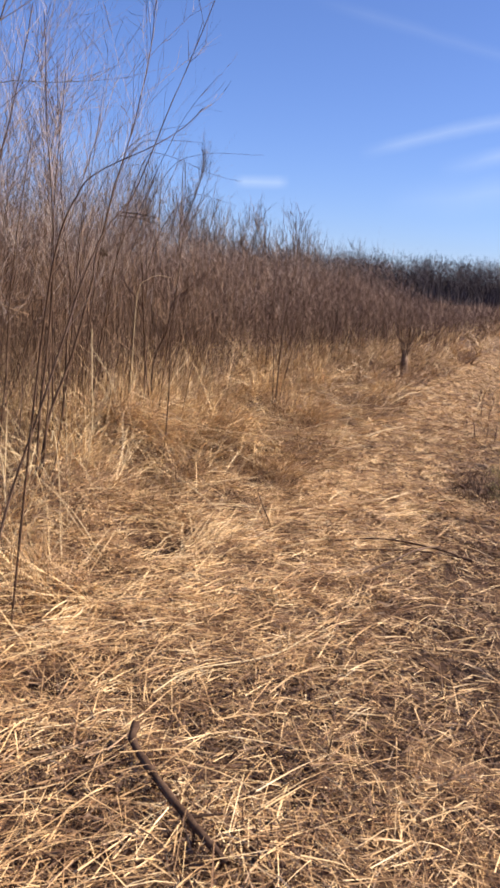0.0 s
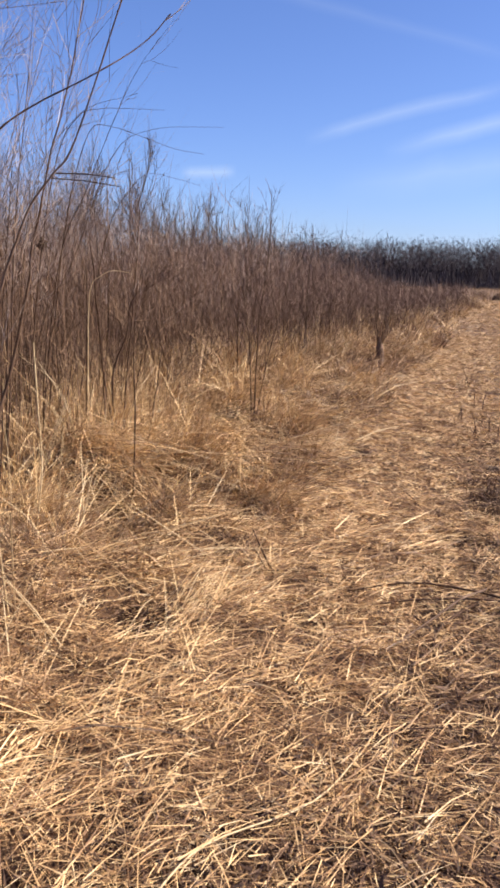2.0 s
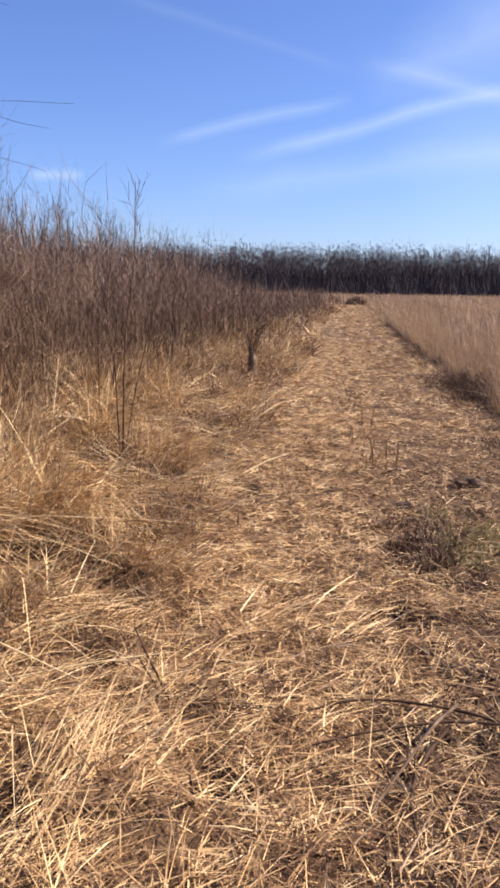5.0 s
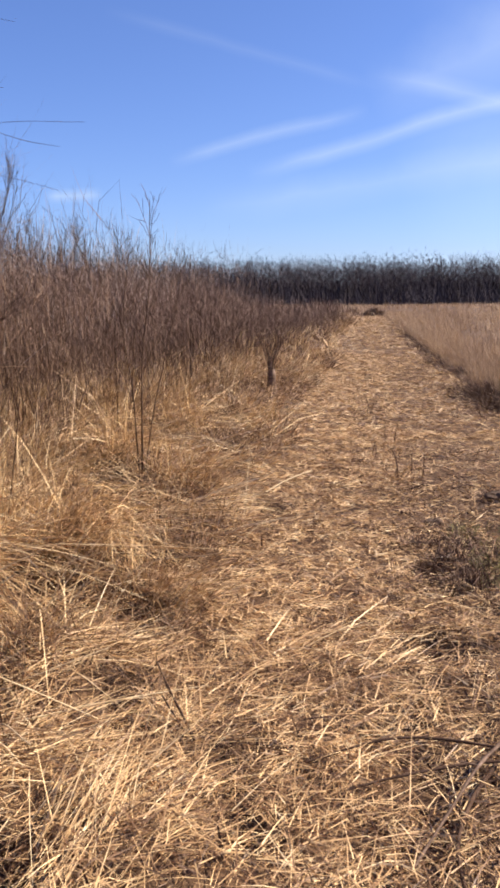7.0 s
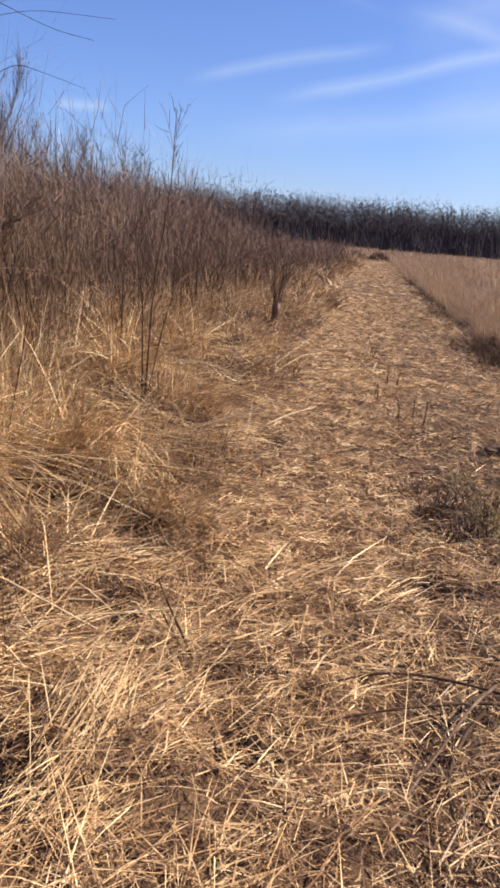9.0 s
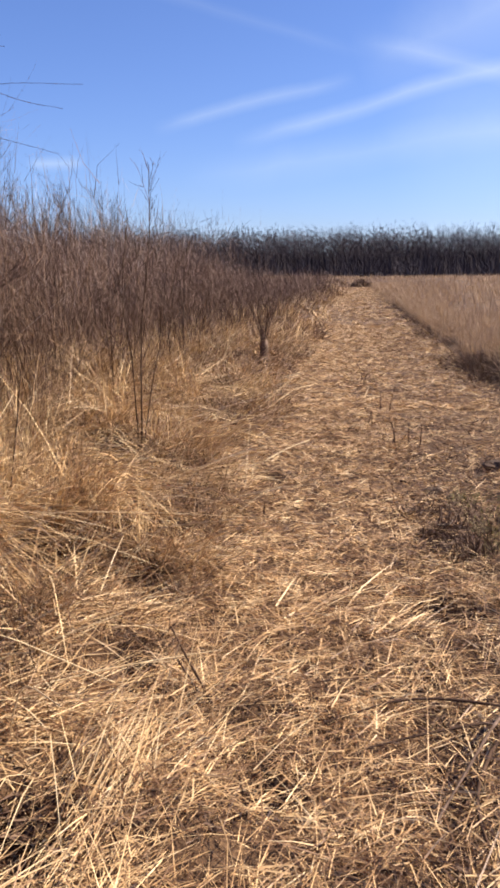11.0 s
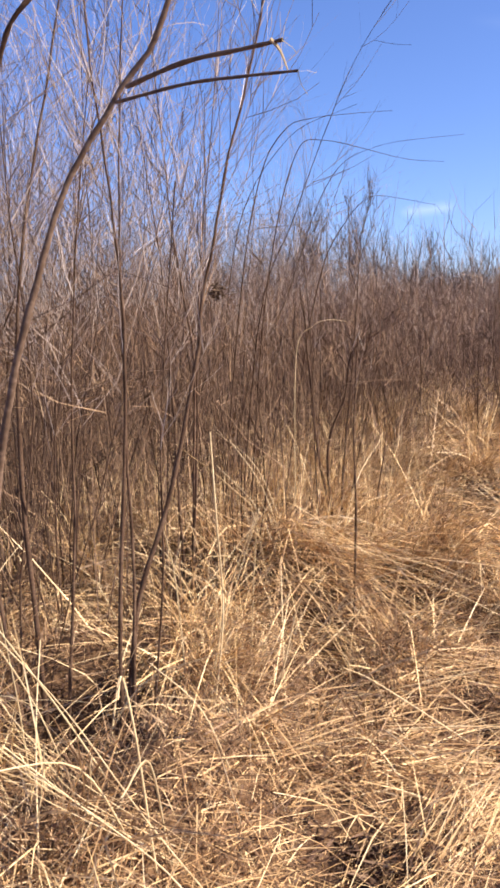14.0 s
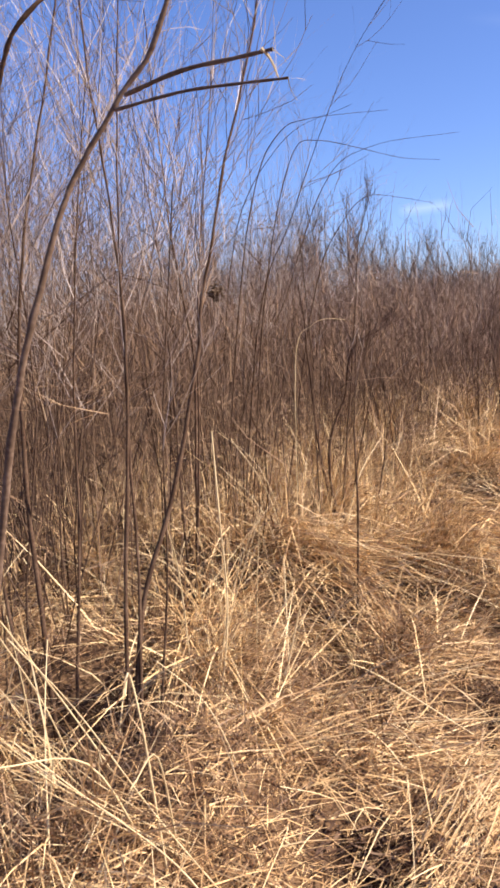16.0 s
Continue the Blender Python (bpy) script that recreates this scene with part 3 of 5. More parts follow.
grass = [
    sheaf(-2.85, 3.66, -1.57, 2.84, 180, 0.13, 0.26, (0.005, 0.011)), sheaf(-2.4, 3.69, -1.39, 2.8, 180, 0.12, 0.26, (0.005, 0.011)), sheaf(-2.1, 3.75, -1.42, 3.12, 110, 0.1, 0.2, (0.006, 0.013)), sheaf(-2.29, 3.12, -1.55, 2.5, 130, 0.1, 0.22, (0.005, 0.010)),
    sheaf(-2.05, 1.5, -1.33, 1.4, 42, 0.06, 0.34, (0.0025, 0.005)), sheaf(-1.9, 1.36, -1.28, 1.25, 26, 0.06, 0.28, (0.0025, 0.005)), sheaf(-0.86, 1.71, -0.75, 2.1, 95, 0.08, 0.05, (0.0022, 0.0045), 0.3), sheaf(-0.87, 1.82, -0.79, 2.22, 85, 0.08, 0.05, (0.0022, 0.0045), 0.3),
    sheaf(-1.28, 2.63, -0.99, 3.01, 70, 0.05, 0.06), sheaf(-1.64, 2.88, -1.12, 2.82, 130, 0.07, 0.12), sheaf(-1.25, 2.27, -0.85, 2.52, 30, 0.05, 0.06), sheaf(-0.74, 1.98, -0.69, 2.24, 60, 0.06, 0.05, (0.0025, 0.005)),
    sheaf(-1.62, 4.26, -0.93, 3.67, 120, 0.08, 0.16, (0.006, 0.013)), sheaf(-1.53, 4.4, -1.01, 3.74, 100, 0.08, 0.16, (0.006, 0.013)), sheaf(-1.6, 3.11, -1.28, 2.88, 90, 0.07, 0.12), sheaf(-1.38, 4.86, -0.64, 4.91, 90, 0.1, 0.1, (0.006, 0.013)),
    sheaf(-0.45, 2.31, -0.24, 2.41, 40, 0.05, 0.04), sheaf(-0.28, 3.27, 0.12, 3.52, 25, 0.05, 0.04, (0.006, 0.013)), sheaf(-2.17, 5.40, -1.15, 4.6, 130, 0.13, 0.2, (0.008, 0.016)), sheaf(-2.6, 7.0, -1.5, 5.6, 130, 0.15, 0.22, (0.008, 0.016)),
    sheaf(-2.2, 6.5, -1.2, 6.1, 90, 0.12, 0.16, (0.008, 0.016)), sheaf(-2.4, 9.0, -1.4, 7.8, 110, 0.16, 0.2, (0.008, 0.016)), sheaf(-1.9, 8.3, -1.0, 8.5, 80, 0.12, 0.14, (0.008, 0.016)),
    sheaf(-3.2, 4.8, -2.2, 4.0, 130, 0.15, 0.24, (0.006, 0.013)), sheaf(-3.1, 2.6, -2.3, 2.2, 200, 0.12, 0.22), sheaf(-1.8, 1.0, -1.2, 0.5, 120, 0.09, 0.12), sheaf(-1.5, 0.2, -1.0, 0.7, 110, 0.09, 0.1),
    sheaf(-1.5, -0.4, -0.9, 0.1, 120, 0.1, 0.12), sheaf(-1.9, 2.2, -1.5, 1.75, 110, 0.08, 0.12), sheaf(-1.35, 1.95, -1.0, 2.25, 80, 0.07, 0.08),
    tussocks(300, 26, (-3.2, -0.85), (-1.0, 6.5), (0.18, 0.42), (0.004, 0.009), 1.05, -0.75, 0.7, 0.12, keep=gaps, mess=0.45, kink=0.3),
    tussocks(260, 16, (-3.4, -0.95), (-0.6, 6.5), (0.25, 0.6), (0.004, 0.0075), 0.95, -0.7, 0.7, 0.13, keep=gaps, mess=0.3, kink=0.0, curl=0.12),
    tussocks(160, 12, (-3.6, -1.1), (-0.4, 6.5), (0.25, 0.6), (0.0045, 0.008), 0.7, 0.8, 1.5, 0.16, keep=gaps, mess=0.7, kink=0.0, curl=0.12),
    tussocks(50, 24, (-2.6, -1.25), (1.7, 4.0), (0.4, 0.85), (0.004, 0.008), 1.0, -0.75, 0.3, 0.14, keep=crest, mess=0.3, kink=0.1, curl=0.2, lift=0.2),
    tussocks(34, 13, (-1.05, -0.5), (0.6, 2.6), (0.2, 0.45), (0.0025, 0.005), 1.4, 1.0, 0.4, 0.13, mess=0.5, kink=0.1, curl=0.1, lift=0.04),
    tussocks(600, 24, (-3.6, -0.9), (0.6, 7.0), (0.32, 0.75), (0.0034, 0.007), 1.12, -0.75, 0.45, 0.12, keep=crest, mess=0.4, kink=0.1, curl=0.22, lift=0.14),
    tussocks(400, 20, (-4.8, -1.0), (5.5, 16.0), (0.3, 0.7), (0.008, 0.014), 1.0, -0.7, 0.6, 0.15, 2, keep=crest, mess=0.45, kink=0.2, curl=0.3, lift=0.15),
    tussocks(220, 13, (-4.2, -1.8), (1.6, 5.5), (0.35, 0.75), (0.003, 0.006), 0.3, -0.6, 1.0, 0.12, keep=gaps, mess=0.7, kink=0.3, curl=0.4),
    tussocks(260, 11, (-4.4, -1.5), (5.0, 12.0), (0.35, 0.75), (0.006, 0.011), 0.35, -0.6, 0.9, 0.12, keep=crest, mess=0.6, kink=0.3, curl=0.4),
    tussocks(330, 24, (-4.5, -0.9), (5.5, 16.0), (0.25, 0.6), (0.008, 0.014), 0.95, -0.8, 0.8, 0.16, 2, keep=gaps, mess=0.6),
    tussocks(160, 22, (-6.0, -1.0), (15.0, 70.0), (0.3, 0.65), (0.018, 0.035), 0.5, -0.8, 1.2, 0.35, 2, keep=left_edge, mess=1.0),
]
tagged(link_mesh("long_grass", *join(grass), M_GRASS), "long golden dry grass, flattened in swaths beside the mown strip", "grass", kind="stuff")


loose = [tussocks(900, 2, (-3.2, -0.9), (0.4, 6.5), (0.25, 0.7), (0.0035, 0.006), 1.0, -0.7, 1.2, 0.2, keep=gaps, mess=0.5, kink=0.2, curl=0.15),
         tussocks(600, 2, (-4.0, -0.9), (6.0, 14.0), (0.3, 0.7), (0.006, 0.010), 0.95, -0.7, 1.2, 0.2, keep=gaps, mess=0.5, kink=0.2, curl=0.15)]
tagged(link_mesh("fallen_stalks", *join(loose), M_STALK), "pale dry stalks fallen over the tussocks", "grass", kind="stuff")


def right_edge(x, y):
    return x > 1.5 + 0.15 * np.sin(y * 0.9) + 0.15 * np.sin(y * 2.3)


field = [
    tussocks(420, 30, (1.8, 3.0), (2.5, 36.0), (0.3, 0.62), (0.005, 0.011), 0.2, 2.8, 1.2, 0.16, 2, keep=right_edge, mess=1.0),
    tussocks(420, 30, (2.3, 8.0), (4.0, 24.0), (0.4, 0.75), (0.005, 0.011), 0.15, 2.6, 1.2, 0.22, 2, keep=right_edge, mess=1.0),
    tussocks(240, 24, (1.7, 3.4), (30.0, 75.0), (0.4, 0.7), (0.012, 0.026), 0.2, 2.6, 1.2, 0.3, 2, keep=right_edge, mess=1.0),
    tussocks(480, 22, (2.1, 26.0), (20.0, 70.0), (0.5, 0.95), (0.016, 0.034), 0.15, 2.6, 1.2, 0.5, 2, keep=right_edge, mess=1.0),
    tussocks(650, 16, (-60.0, 90.0), (68.0, 200.0), (0.5, 0.9), (0.06, 0.12), 0.15, 2.6, 1.2, 1.6, 2, mess=1.0),
]
tagged(link_mesh("field_grass", *join(field), M_FIELD), "tall rusty dry grass standing in the open field", "grass", kind="stuff")

# edge weeds whose dark colour also carries the shadow of the field grass
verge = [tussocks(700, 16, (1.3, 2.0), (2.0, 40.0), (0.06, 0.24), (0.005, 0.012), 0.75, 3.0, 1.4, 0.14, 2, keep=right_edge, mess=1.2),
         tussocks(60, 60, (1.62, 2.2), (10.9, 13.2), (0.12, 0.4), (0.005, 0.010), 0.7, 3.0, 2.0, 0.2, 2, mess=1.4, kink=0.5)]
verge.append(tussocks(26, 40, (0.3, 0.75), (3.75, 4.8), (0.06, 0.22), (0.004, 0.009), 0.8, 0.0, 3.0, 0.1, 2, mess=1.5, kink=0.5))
tagged(link_mesh("verge_weeds", *join(verge), M_SCRAP), "low dark withered weeds along the field's edge, also coloured for its shadow", "weeds", kind="stuff")

# ---- willow thicket ----


def shoot(start, way, length, radius, branches, twigs, low=0.22):
    """A willow stem with side branches and fine twigs: the stem's mesh and the twigs' mesh."""
    pts = whip(start, way, length, 0.12, 8, 0.09)
    rad = np.linspace(radius, radius * 0.22, 9)
    stem, fine = [tube(pts, rad, 4)], []
    for b in range(branches):
        f = rng.uniform(low, 0.95)
        p, d = at_share(pts, f)
        bl = length * rng.uniform(0.2, 0.45) * (1.15 - 0.6 * f)
        bp = whip(p, turned(d, rng.uniform(0.4, 1.05)), bl, 0.4, 4, 0.16)
        fine.append(tube(bp, np.linspace(radius * 0.34, radius * 0.1, 5), 3))
        for t in range(twigs):
            q, e = at_share(bp, rng.uniform(0.15, 1.0))
            tp = whip(q, turned(e, rng.uniform(0.3, 0.9)), bl * rng.uniform(0.3, 0.75), 0.25, 2, 0.12)
            fine.append(ribbon(tp, np.linspace(radius * 0.12, radius * 0.05, 3)))
    return join(stem), join(fine)


def shrub(name, stems, height, spread, branches, twigs, radius=0.011, label="bare brown willow shrub rising from dry grass", tips=None):
    root = tagged(new(name), label, "shrub", "willow thicket")
    for s in range(stems):
        a = rng.uniform(0, 6.28)
        lean = rng.uniform(0.05, spread)
        way = (math.cos(a) * lean, math.sin(a) * lean, 1.0)
        start = (rng.normal(0, 0.07), rng.normal(0, 0.07), -0.06)
        a_stem, fine = shoot(start, way, height * rng.uniform(0.65, 1.05), radius * rng.uniform(0.7, 1.15), branches, twigs, 0.5 if tips else 0.22)
        st = link_mesh("stem", *a_stem, M_SHOOT, root, smooth=True)
        tagged(link_mesh("twig_spray", *fine, tips or M_TWIG, st, "spray of fine leafless twigs"), kind="stuff")
    return root


def place(proto, x, y, turn=0.0, size=1.0):
    return copy_thing(proto, Matrix.Translation((x, y, float(gz(x, y)))) @ Matrix.Rotation(turn, 4, "Z") @ Matrix.Diagonal((size, size, size, 1)))


NEAR = [shrub("willow_shrub", 5, 3.0, 0.6, 10, 6, 0.008) for _ in range(5)]
TALL = [shrub("willow_shrub", 5, 3.3, 0.26, 13, 7, 0.0065, "tall willow shrub with tips coloured as sunlit, standing behind dry grass", M_SUNLIT_TWIG) for _ in range(4)]
FAR = [shrub("willow_shrub", 4, 2.6, 0.9, 7, 4, 0.012) for _ in range(4)]


W_TOP = wave_set(7, 1.6, 6.0)


def shrub_height(x, y):
    """How tall the thicket grows: low along the strip and far off, taller inside it, with an uneven top."""
    x, y = np.asarray(x, float), np.asarray(y, float)
    deep = np.clip((-x - 2.0) / 8.0, 0, 1)
    rim = 1.45 - 0.4 * np.clip((y - 18) / 15, 0, 1) + 0.3 * np.clip((9 - y) / 6, 0, 1)
    tall = step((-x / np.maximum(y, 1.0) - 0.125) / 0.075)
    return (0.92 + (rim - 0.12 * step((y - 5) / 4) + 1.6 * deep - 0.92) * tall) * (1 + 0.34 * bumps(x, y, W_TOP))


# the first of each kind stands in the thicket as well
for k, ob in enumerate(NEAR):
    ob.location = (-4.4 - 0.8 * k, 4.8 + 1.2 * k, float(gz(-4.4 - 0.8 * k, 4.8 + 1.2 * k)))
for k, ob in enumerate(FAR):
    ob.location = (-9.0 - 1.2 * k, 22.0 + 3 * k, float(gz(-9.0 - 1.2 * k, 22.0 + 3 * k)))
for k, ob in enumerate(TALL):
    ob.location = (-2.7 - 0.5 * k, 2.3 + 0.45 * k, float(gz(-2.7 - 0.5 * k, 2.3 + 0.45 * k)))
for k in range(14):
    y = rng.uniform(1.4, 4.2)
    x = -0.8 * y - 1.0 - 2.4 * rng.uniform(0, 1)
    place(TALL[k % 4], x, y, rng.uniform(0, 6.28), rng.uniform(0.8, 1.15))
for k, (x, y, size) in enumerate([(-3.3, 4.6, 0.85), (-3.6, 5.3, 0.9), (-4.1, 5.9, 1.0), (-4.2, 6.8, 0.95), (-4.9, 6.6, 1.05)]):
    place(TALL[k % 4], x, y, 1.3 * k, size)
for k in range(85):
    y = rng.uniform(1.2, 15.0)
    x = -2.5 - 0.5 * rng.uniform(0, 1) - 7.5 * rng.uniform(0, 1) ** 1.3
    if x > -3.4 and y < 5.0:
        x -= 1.2
    place(NEAR[k % 5], x, y, rng.uniform(0, 6.28), float(shrub_height(x, y)) / 3.0 * rng.uniform(0.7, 1.4 if x < -0.7 * y - 0.5 else 0.92))
for k in range(64):
    y = 13 + 47 * rng.uniform(0, 1) ** 1.5
    x = -2.2 - 0.01 * y - 22 * rng.uniform(0, 1) ** 1.7
    place(FAR[k % 4], x, y, rng.uniform(0, 6.28), float(shrub_height(x, y)) / 2.5 * rng.uniform(0.65, 1.08))

# the tangle of thin shoots between the shrubs


def tangle(n, xr, yr, width, power, clump=26, radius=0.35, low=0.3):
    c = n // clump
    cx = xr[0] + (xr[1] - xr[0]) * rng.uniform(0, 1, c) ** power
    cy, ck = rng.uniform(*yr, c), rng.uniform(0.6, 1.15, c)
    i = np.repeat(np.arange(c), clump)
    n = len(i)
    dx, dy = rng.normal(0, radius, n), rng.normal(0, radius, n)
    x, y = cx[i] + dx, cy[i] + dy
    h = shrub_height(cx, cy)[i] * ck[i]
    foot = np.where(rng.uniform(0, 1, n) < 0.8, rng.uniform(0.02, 0.7, n), 0.0)
    ln = h * np.minimum(1 - foot, 0.45) * rng.uniform(low, 1.0, n)
    lean = np.where(rng.uniform(0, 1, n) < 0.2, np.abs(rng.normal(0, 0.3, n)), rng.uniform(0.2, 1.5, n))
    return strands(x, y, gz(x, y) + foot * h, np.arctan2(dy, dx) + rng.normal(0, 0.8, n), ln * np.where(lean > 0.6, 0.7, 1.0), rng.uniform(*width, n) * (1 - 0.4 * foot), lean, rng.normal(-0.2, 0.55, n), 2, 0.3)


def haze(n, xr, yr, width, length, low, high, power=1.0, clump=30, radius=0.35, keep=None):
    """Fine twigs of the shrub tops, spreading in every direction."""
    c = n // clump
    cx, cy, ck = xr[0] + (xr[1] - xr[0]) * rng.uniform(0, 1, c) ** power, rng.uniform(*yr, c), rng.uniform(0.75, 1.15, c)
    i = np.repeat(np.arange(c), clump)
    n = len(i)
    x, y = cx[i] + rng.normal(0, radius, n), cy[i] + rng.normal(0, radius, n)
    z = gz(x, y) + shrub_height(cx, cy)[i] * ck[i] * rng.uniform(low, high, n)
    if keep is not None:
        ok = keep(x, y)
        x, y, z = x[ok], y[ok], z[ok]
        n = len(x)
    return strands(x, y, z, rng.uniform(0, 6.28, n), rng.uniform(*length, n), rng.uniform(*width, n), rng.uniform(0.0, 1.5, n), rng.normal(-0.3, 0.6, n), 2)


# lighter tips over the tangle, with the side light put into their colour
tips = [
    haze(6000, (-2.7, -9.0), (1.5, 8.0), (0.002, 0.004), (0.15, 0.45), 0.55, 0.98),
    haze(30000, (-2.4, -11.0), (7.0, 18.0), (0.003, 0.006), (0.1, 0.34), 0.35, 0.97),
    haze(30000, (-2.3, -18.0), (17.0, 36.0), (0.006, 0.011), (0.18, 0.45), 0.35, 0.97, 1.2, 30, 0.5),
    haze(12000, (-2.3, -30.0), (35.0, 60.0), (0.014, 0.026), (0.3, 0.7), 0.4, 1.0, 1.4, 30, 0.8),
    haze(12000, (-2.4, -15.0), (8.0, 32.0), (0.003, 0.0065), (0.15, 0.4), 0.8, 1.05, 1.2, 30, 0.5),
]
tagged(link_mesh("twig_tips", *join(tips), M_TIPS_LIT), "haze of fine reddish-brown twig tips, lightened as side-lit, over the thicket", "brush", kind="stuff")
brush = [
    tangle(32000, (-2.3, -13.0), (8.0, 20.0), (0.004, 0.008), 0.9),
    tangle(32000, (-2.2, -22.0), (18.0, 40.0), (0.007, 0.015), 1.2, 26, 0.5),
    tangle(20000, (-2.2, -45.0), (38.0, 62.0), (0.016, 0.034), 1.5, 26, 0.8),
    tangle(9000, (-10.0, -40.0), (-2.0, 20.0), (0.015, 0.03), 1.0, 26, 0.6),
]
tagged(link_mesh("willow_brush", *tangle(19000, (-2.8, -10.0), (1.5, 9.0), (0.003, 0.0068), 0.9, 26, 0.3), M_BRUSH), "crossing brown and straw-coloured willow shoots", "brush", kind="stuff")
# twig ends against the sky, their sunlit paleness painted in
wisps = [haze(8000, (-2.3, -5.5), (1.6, 4.8), (0.0013, 0.0027), (0.15, 0.45), 0.95, 1.35, 1.0, 24, 0.4, lambda x, y: x < -0.85 * y - 0.9),
         haze(4000, (-2.4, -9.0), (4.5, 12.0), (0.002, 0.0042), (0.2, 0.5), 0.8, 1.0, 1.0, 24, 0.4)]
tagged(link_mesh("pale_twigs", *join(wisps), M_SUNLIT_TWIG), "haze of fine willow twig ends, coloured pale as if sunlit", "brush", kind="stuff")
# extra strands that give the near thicket its orange-brown lit look by colour
lit_strands = [haze(9000, (-2.2, -6.5), (1.6, 7.0), (0.002, 0.0045), (0.15, 0.45), 0.1, 0.85, 1.0, 24, 0.4)]
tagged(link_mesh("dead_herbs", *join(lit_strands), M_LIT_STRAND), "thin rusty strands added among the willow shoots for their sunlit tone", "brush", kind="stuff")


def uprights(n, xr, yr, width):
    """Slender dark stems standing along the front of the thicket."""
    x, y = xr[0] + (xr[1] - xr[0]) * rng.uniform(0, 1, n) ** 1.3, rng.uniform(*yr, n)
    return strands(x, y, gz(x, y) - 0.02, rng.uniform(0, 6.28, n), shrub_height(x, y) * rng.uniform(0.45, 0.95, n), rng.uniform(*width, n), np.abs(rng.normal(0, 0.16, n)), rng.normal(0.0, 0.25, n), 4, 0.1)


tagged(link_mesh("willow_rods", *join([uprights(170, (-2.5, -5.5), (2.6, 8.0), (0.005, 0.010)), uprights(90, (-2.1, -4.2), (2.0, 4.2), (0.005, 0.011)), uprights(280, (-2.2, -6.0), (7.0, 18.0), (0.009, 0.017)),
                                       uprights(300, (-2.2, -9.0), (17.0, 40.0), (0.016, 0.034))]), M_SHOOT), "slender dark willow rods along the front of the thicket", "brush", kind="stuff")
tagged(link_mesh("willow_tangle", *join(brush), M_TWIG), "dense tangle of thin brown willow shoots", "brush", kind="stuff")

# ---- far woods ----


def wood(n, xr, yr, height, per):
    """Far leafless trees: round trunks with rising branches and twigs."""
    chunks = []
    for _ in range(n):
        x, y, h = rng.uniform(*xr), rng.uniform(*yr), rng.uniform(*height)
        pts = whip((x, y, -0.2), (rng.normal(0, 0.06), rng.normal(0, 0.06), 1), h, 0.1, 4, 0.03)
        chunks.append(tube(pts, np.linspace(h * 0.011, h * 0.002, 5), 4))
        for _ in range(per):
            f = rng.uniform(0.25, 0.97)
            p, d = at_share(pts, f)
            bp = whip(p, turned(d, rng.uniform(0.3, 0.75)), h * 0.3 * (1.25 - f), 0.6, 2, 0.08)
            chunks.append(ribbon(bp, np.array([h * 0.0035, h * 0.0025, h * 0.001])))
            for _ in range(5):
                q, e = at_share(bp, rng.uniform(0.2, 1))
                tp = whip(q, turned(e, rng.uniform(0.25, 0.7)), h * 0.12, 0.3, 1, 0.06)
                chunks.append(ribbon(tp, np.array([h * 0.0016, h * 0.0006])))
    return join(chunks)


def thicket_mass(n, xr, yr, height, width, foot=0.0, lean=0.22):
    """Undergrowth and fine crowns of a far wood as many slender shoots."""
    x, y = rng.uniform(*xr, n), rng.uniform(*yr, n)
    crown = 0.84 + 0.07 * np.sin(x * 0.11) + 0.06 * np.sin(x * 0.31 + 1) + 0.07 * np.sin(x * 0.83 + 2) + 0.05 * np.sin(x * 1.9 + y)
    z = height * crown * foot * rng.uniform(0.3, 1.0, n)
    h = (height * crown - z) * rng.uniform(0.25, 1.0, n) ** (0.5 if foot == 0 else 1.0)
    return strands(x, y, z, rng.uniform(0, 6.28, n), h, rng.uniform(*width, n), np.abs(rng.normal(0, lean, n)), rng.normal(0.0, 0.3, n), 2)


def crowns(n, per, xr, yr, height, width):
    """Hazy rounded tops: fine rising twigs scattered through each crown."""
    cx, cy, ch = rng.uniform(*xr, n), rng.uniform(*yr, n), rng.uniform(*height, n)
    i = np.repeat(np.arange(n), per)
    m = len(i)
    d = rng.normal(0, 1, (m, 3))
    d *= (rng.uniform(0.1, 1, m) ** 0.6 / np.linalg.norm(d, axis=1))[:, None]
    r = ch * rng.uniform(0.18, 0.32, n)
    z = ch[i] * 0.58 + d[:, 2] * ch[i] * 0.38
    x, y = cx[i] + d[:, 0] * r[i], cy[i] + d[:, 1] * r[i]
    ln = ch[i] * rng.uniform(0.03, 0.09, m)
    return strands(x, y, z, np.arctan2(d[:, 1], d[:, 0]) + rng.normal(0, 0.7, m), ln, rng.uniform(*width, m), rng.uniform(0.0, 1.7, m), rng.normal(0, 0.3, m), 1)


tagged(link_mesh("far_wood", *join([wood(130, (-95, 95), (219, 262), (11.0, 14.0), 8), thicket_mass(12000, (-110, 110), (219, 256), 7.5, (0.14, 0.3), 0.0, 0.9),
                                     thicket_mass(9000, (-165, 165), (256, 268), 11.5, (0.9, 1.8), 0.0, 0.5), crowns(420, 240, (-100, 90), (219, 250), (11.5, 16.0), (0.04, 0.085)),
                                     crowns(330, 260, (-130, 110), (252, 268), (12.5, 17.0), (0.08, 0.16))]), M_HAZED_WOOD),
       "dark leafless wood closing the far side of the field", "trees", kind="stuff")
tagged(link_mesh("side_wood", *join([wood(90, (-150, -24), (95, 132), (5, 8), 8), thicket_mass(8000, (-160, -20), (98, 135), 5.0, (0.06, 0.16), 0.0, 0.4),
                                      crowns(260, 80, (-150, -20), (96, 135), (5.5, 8.2), (0.035, 0.08))]), M_HAZED_WOOD),
       "grey leafless wood behind the willow thicket", "trees", kind="stuff")


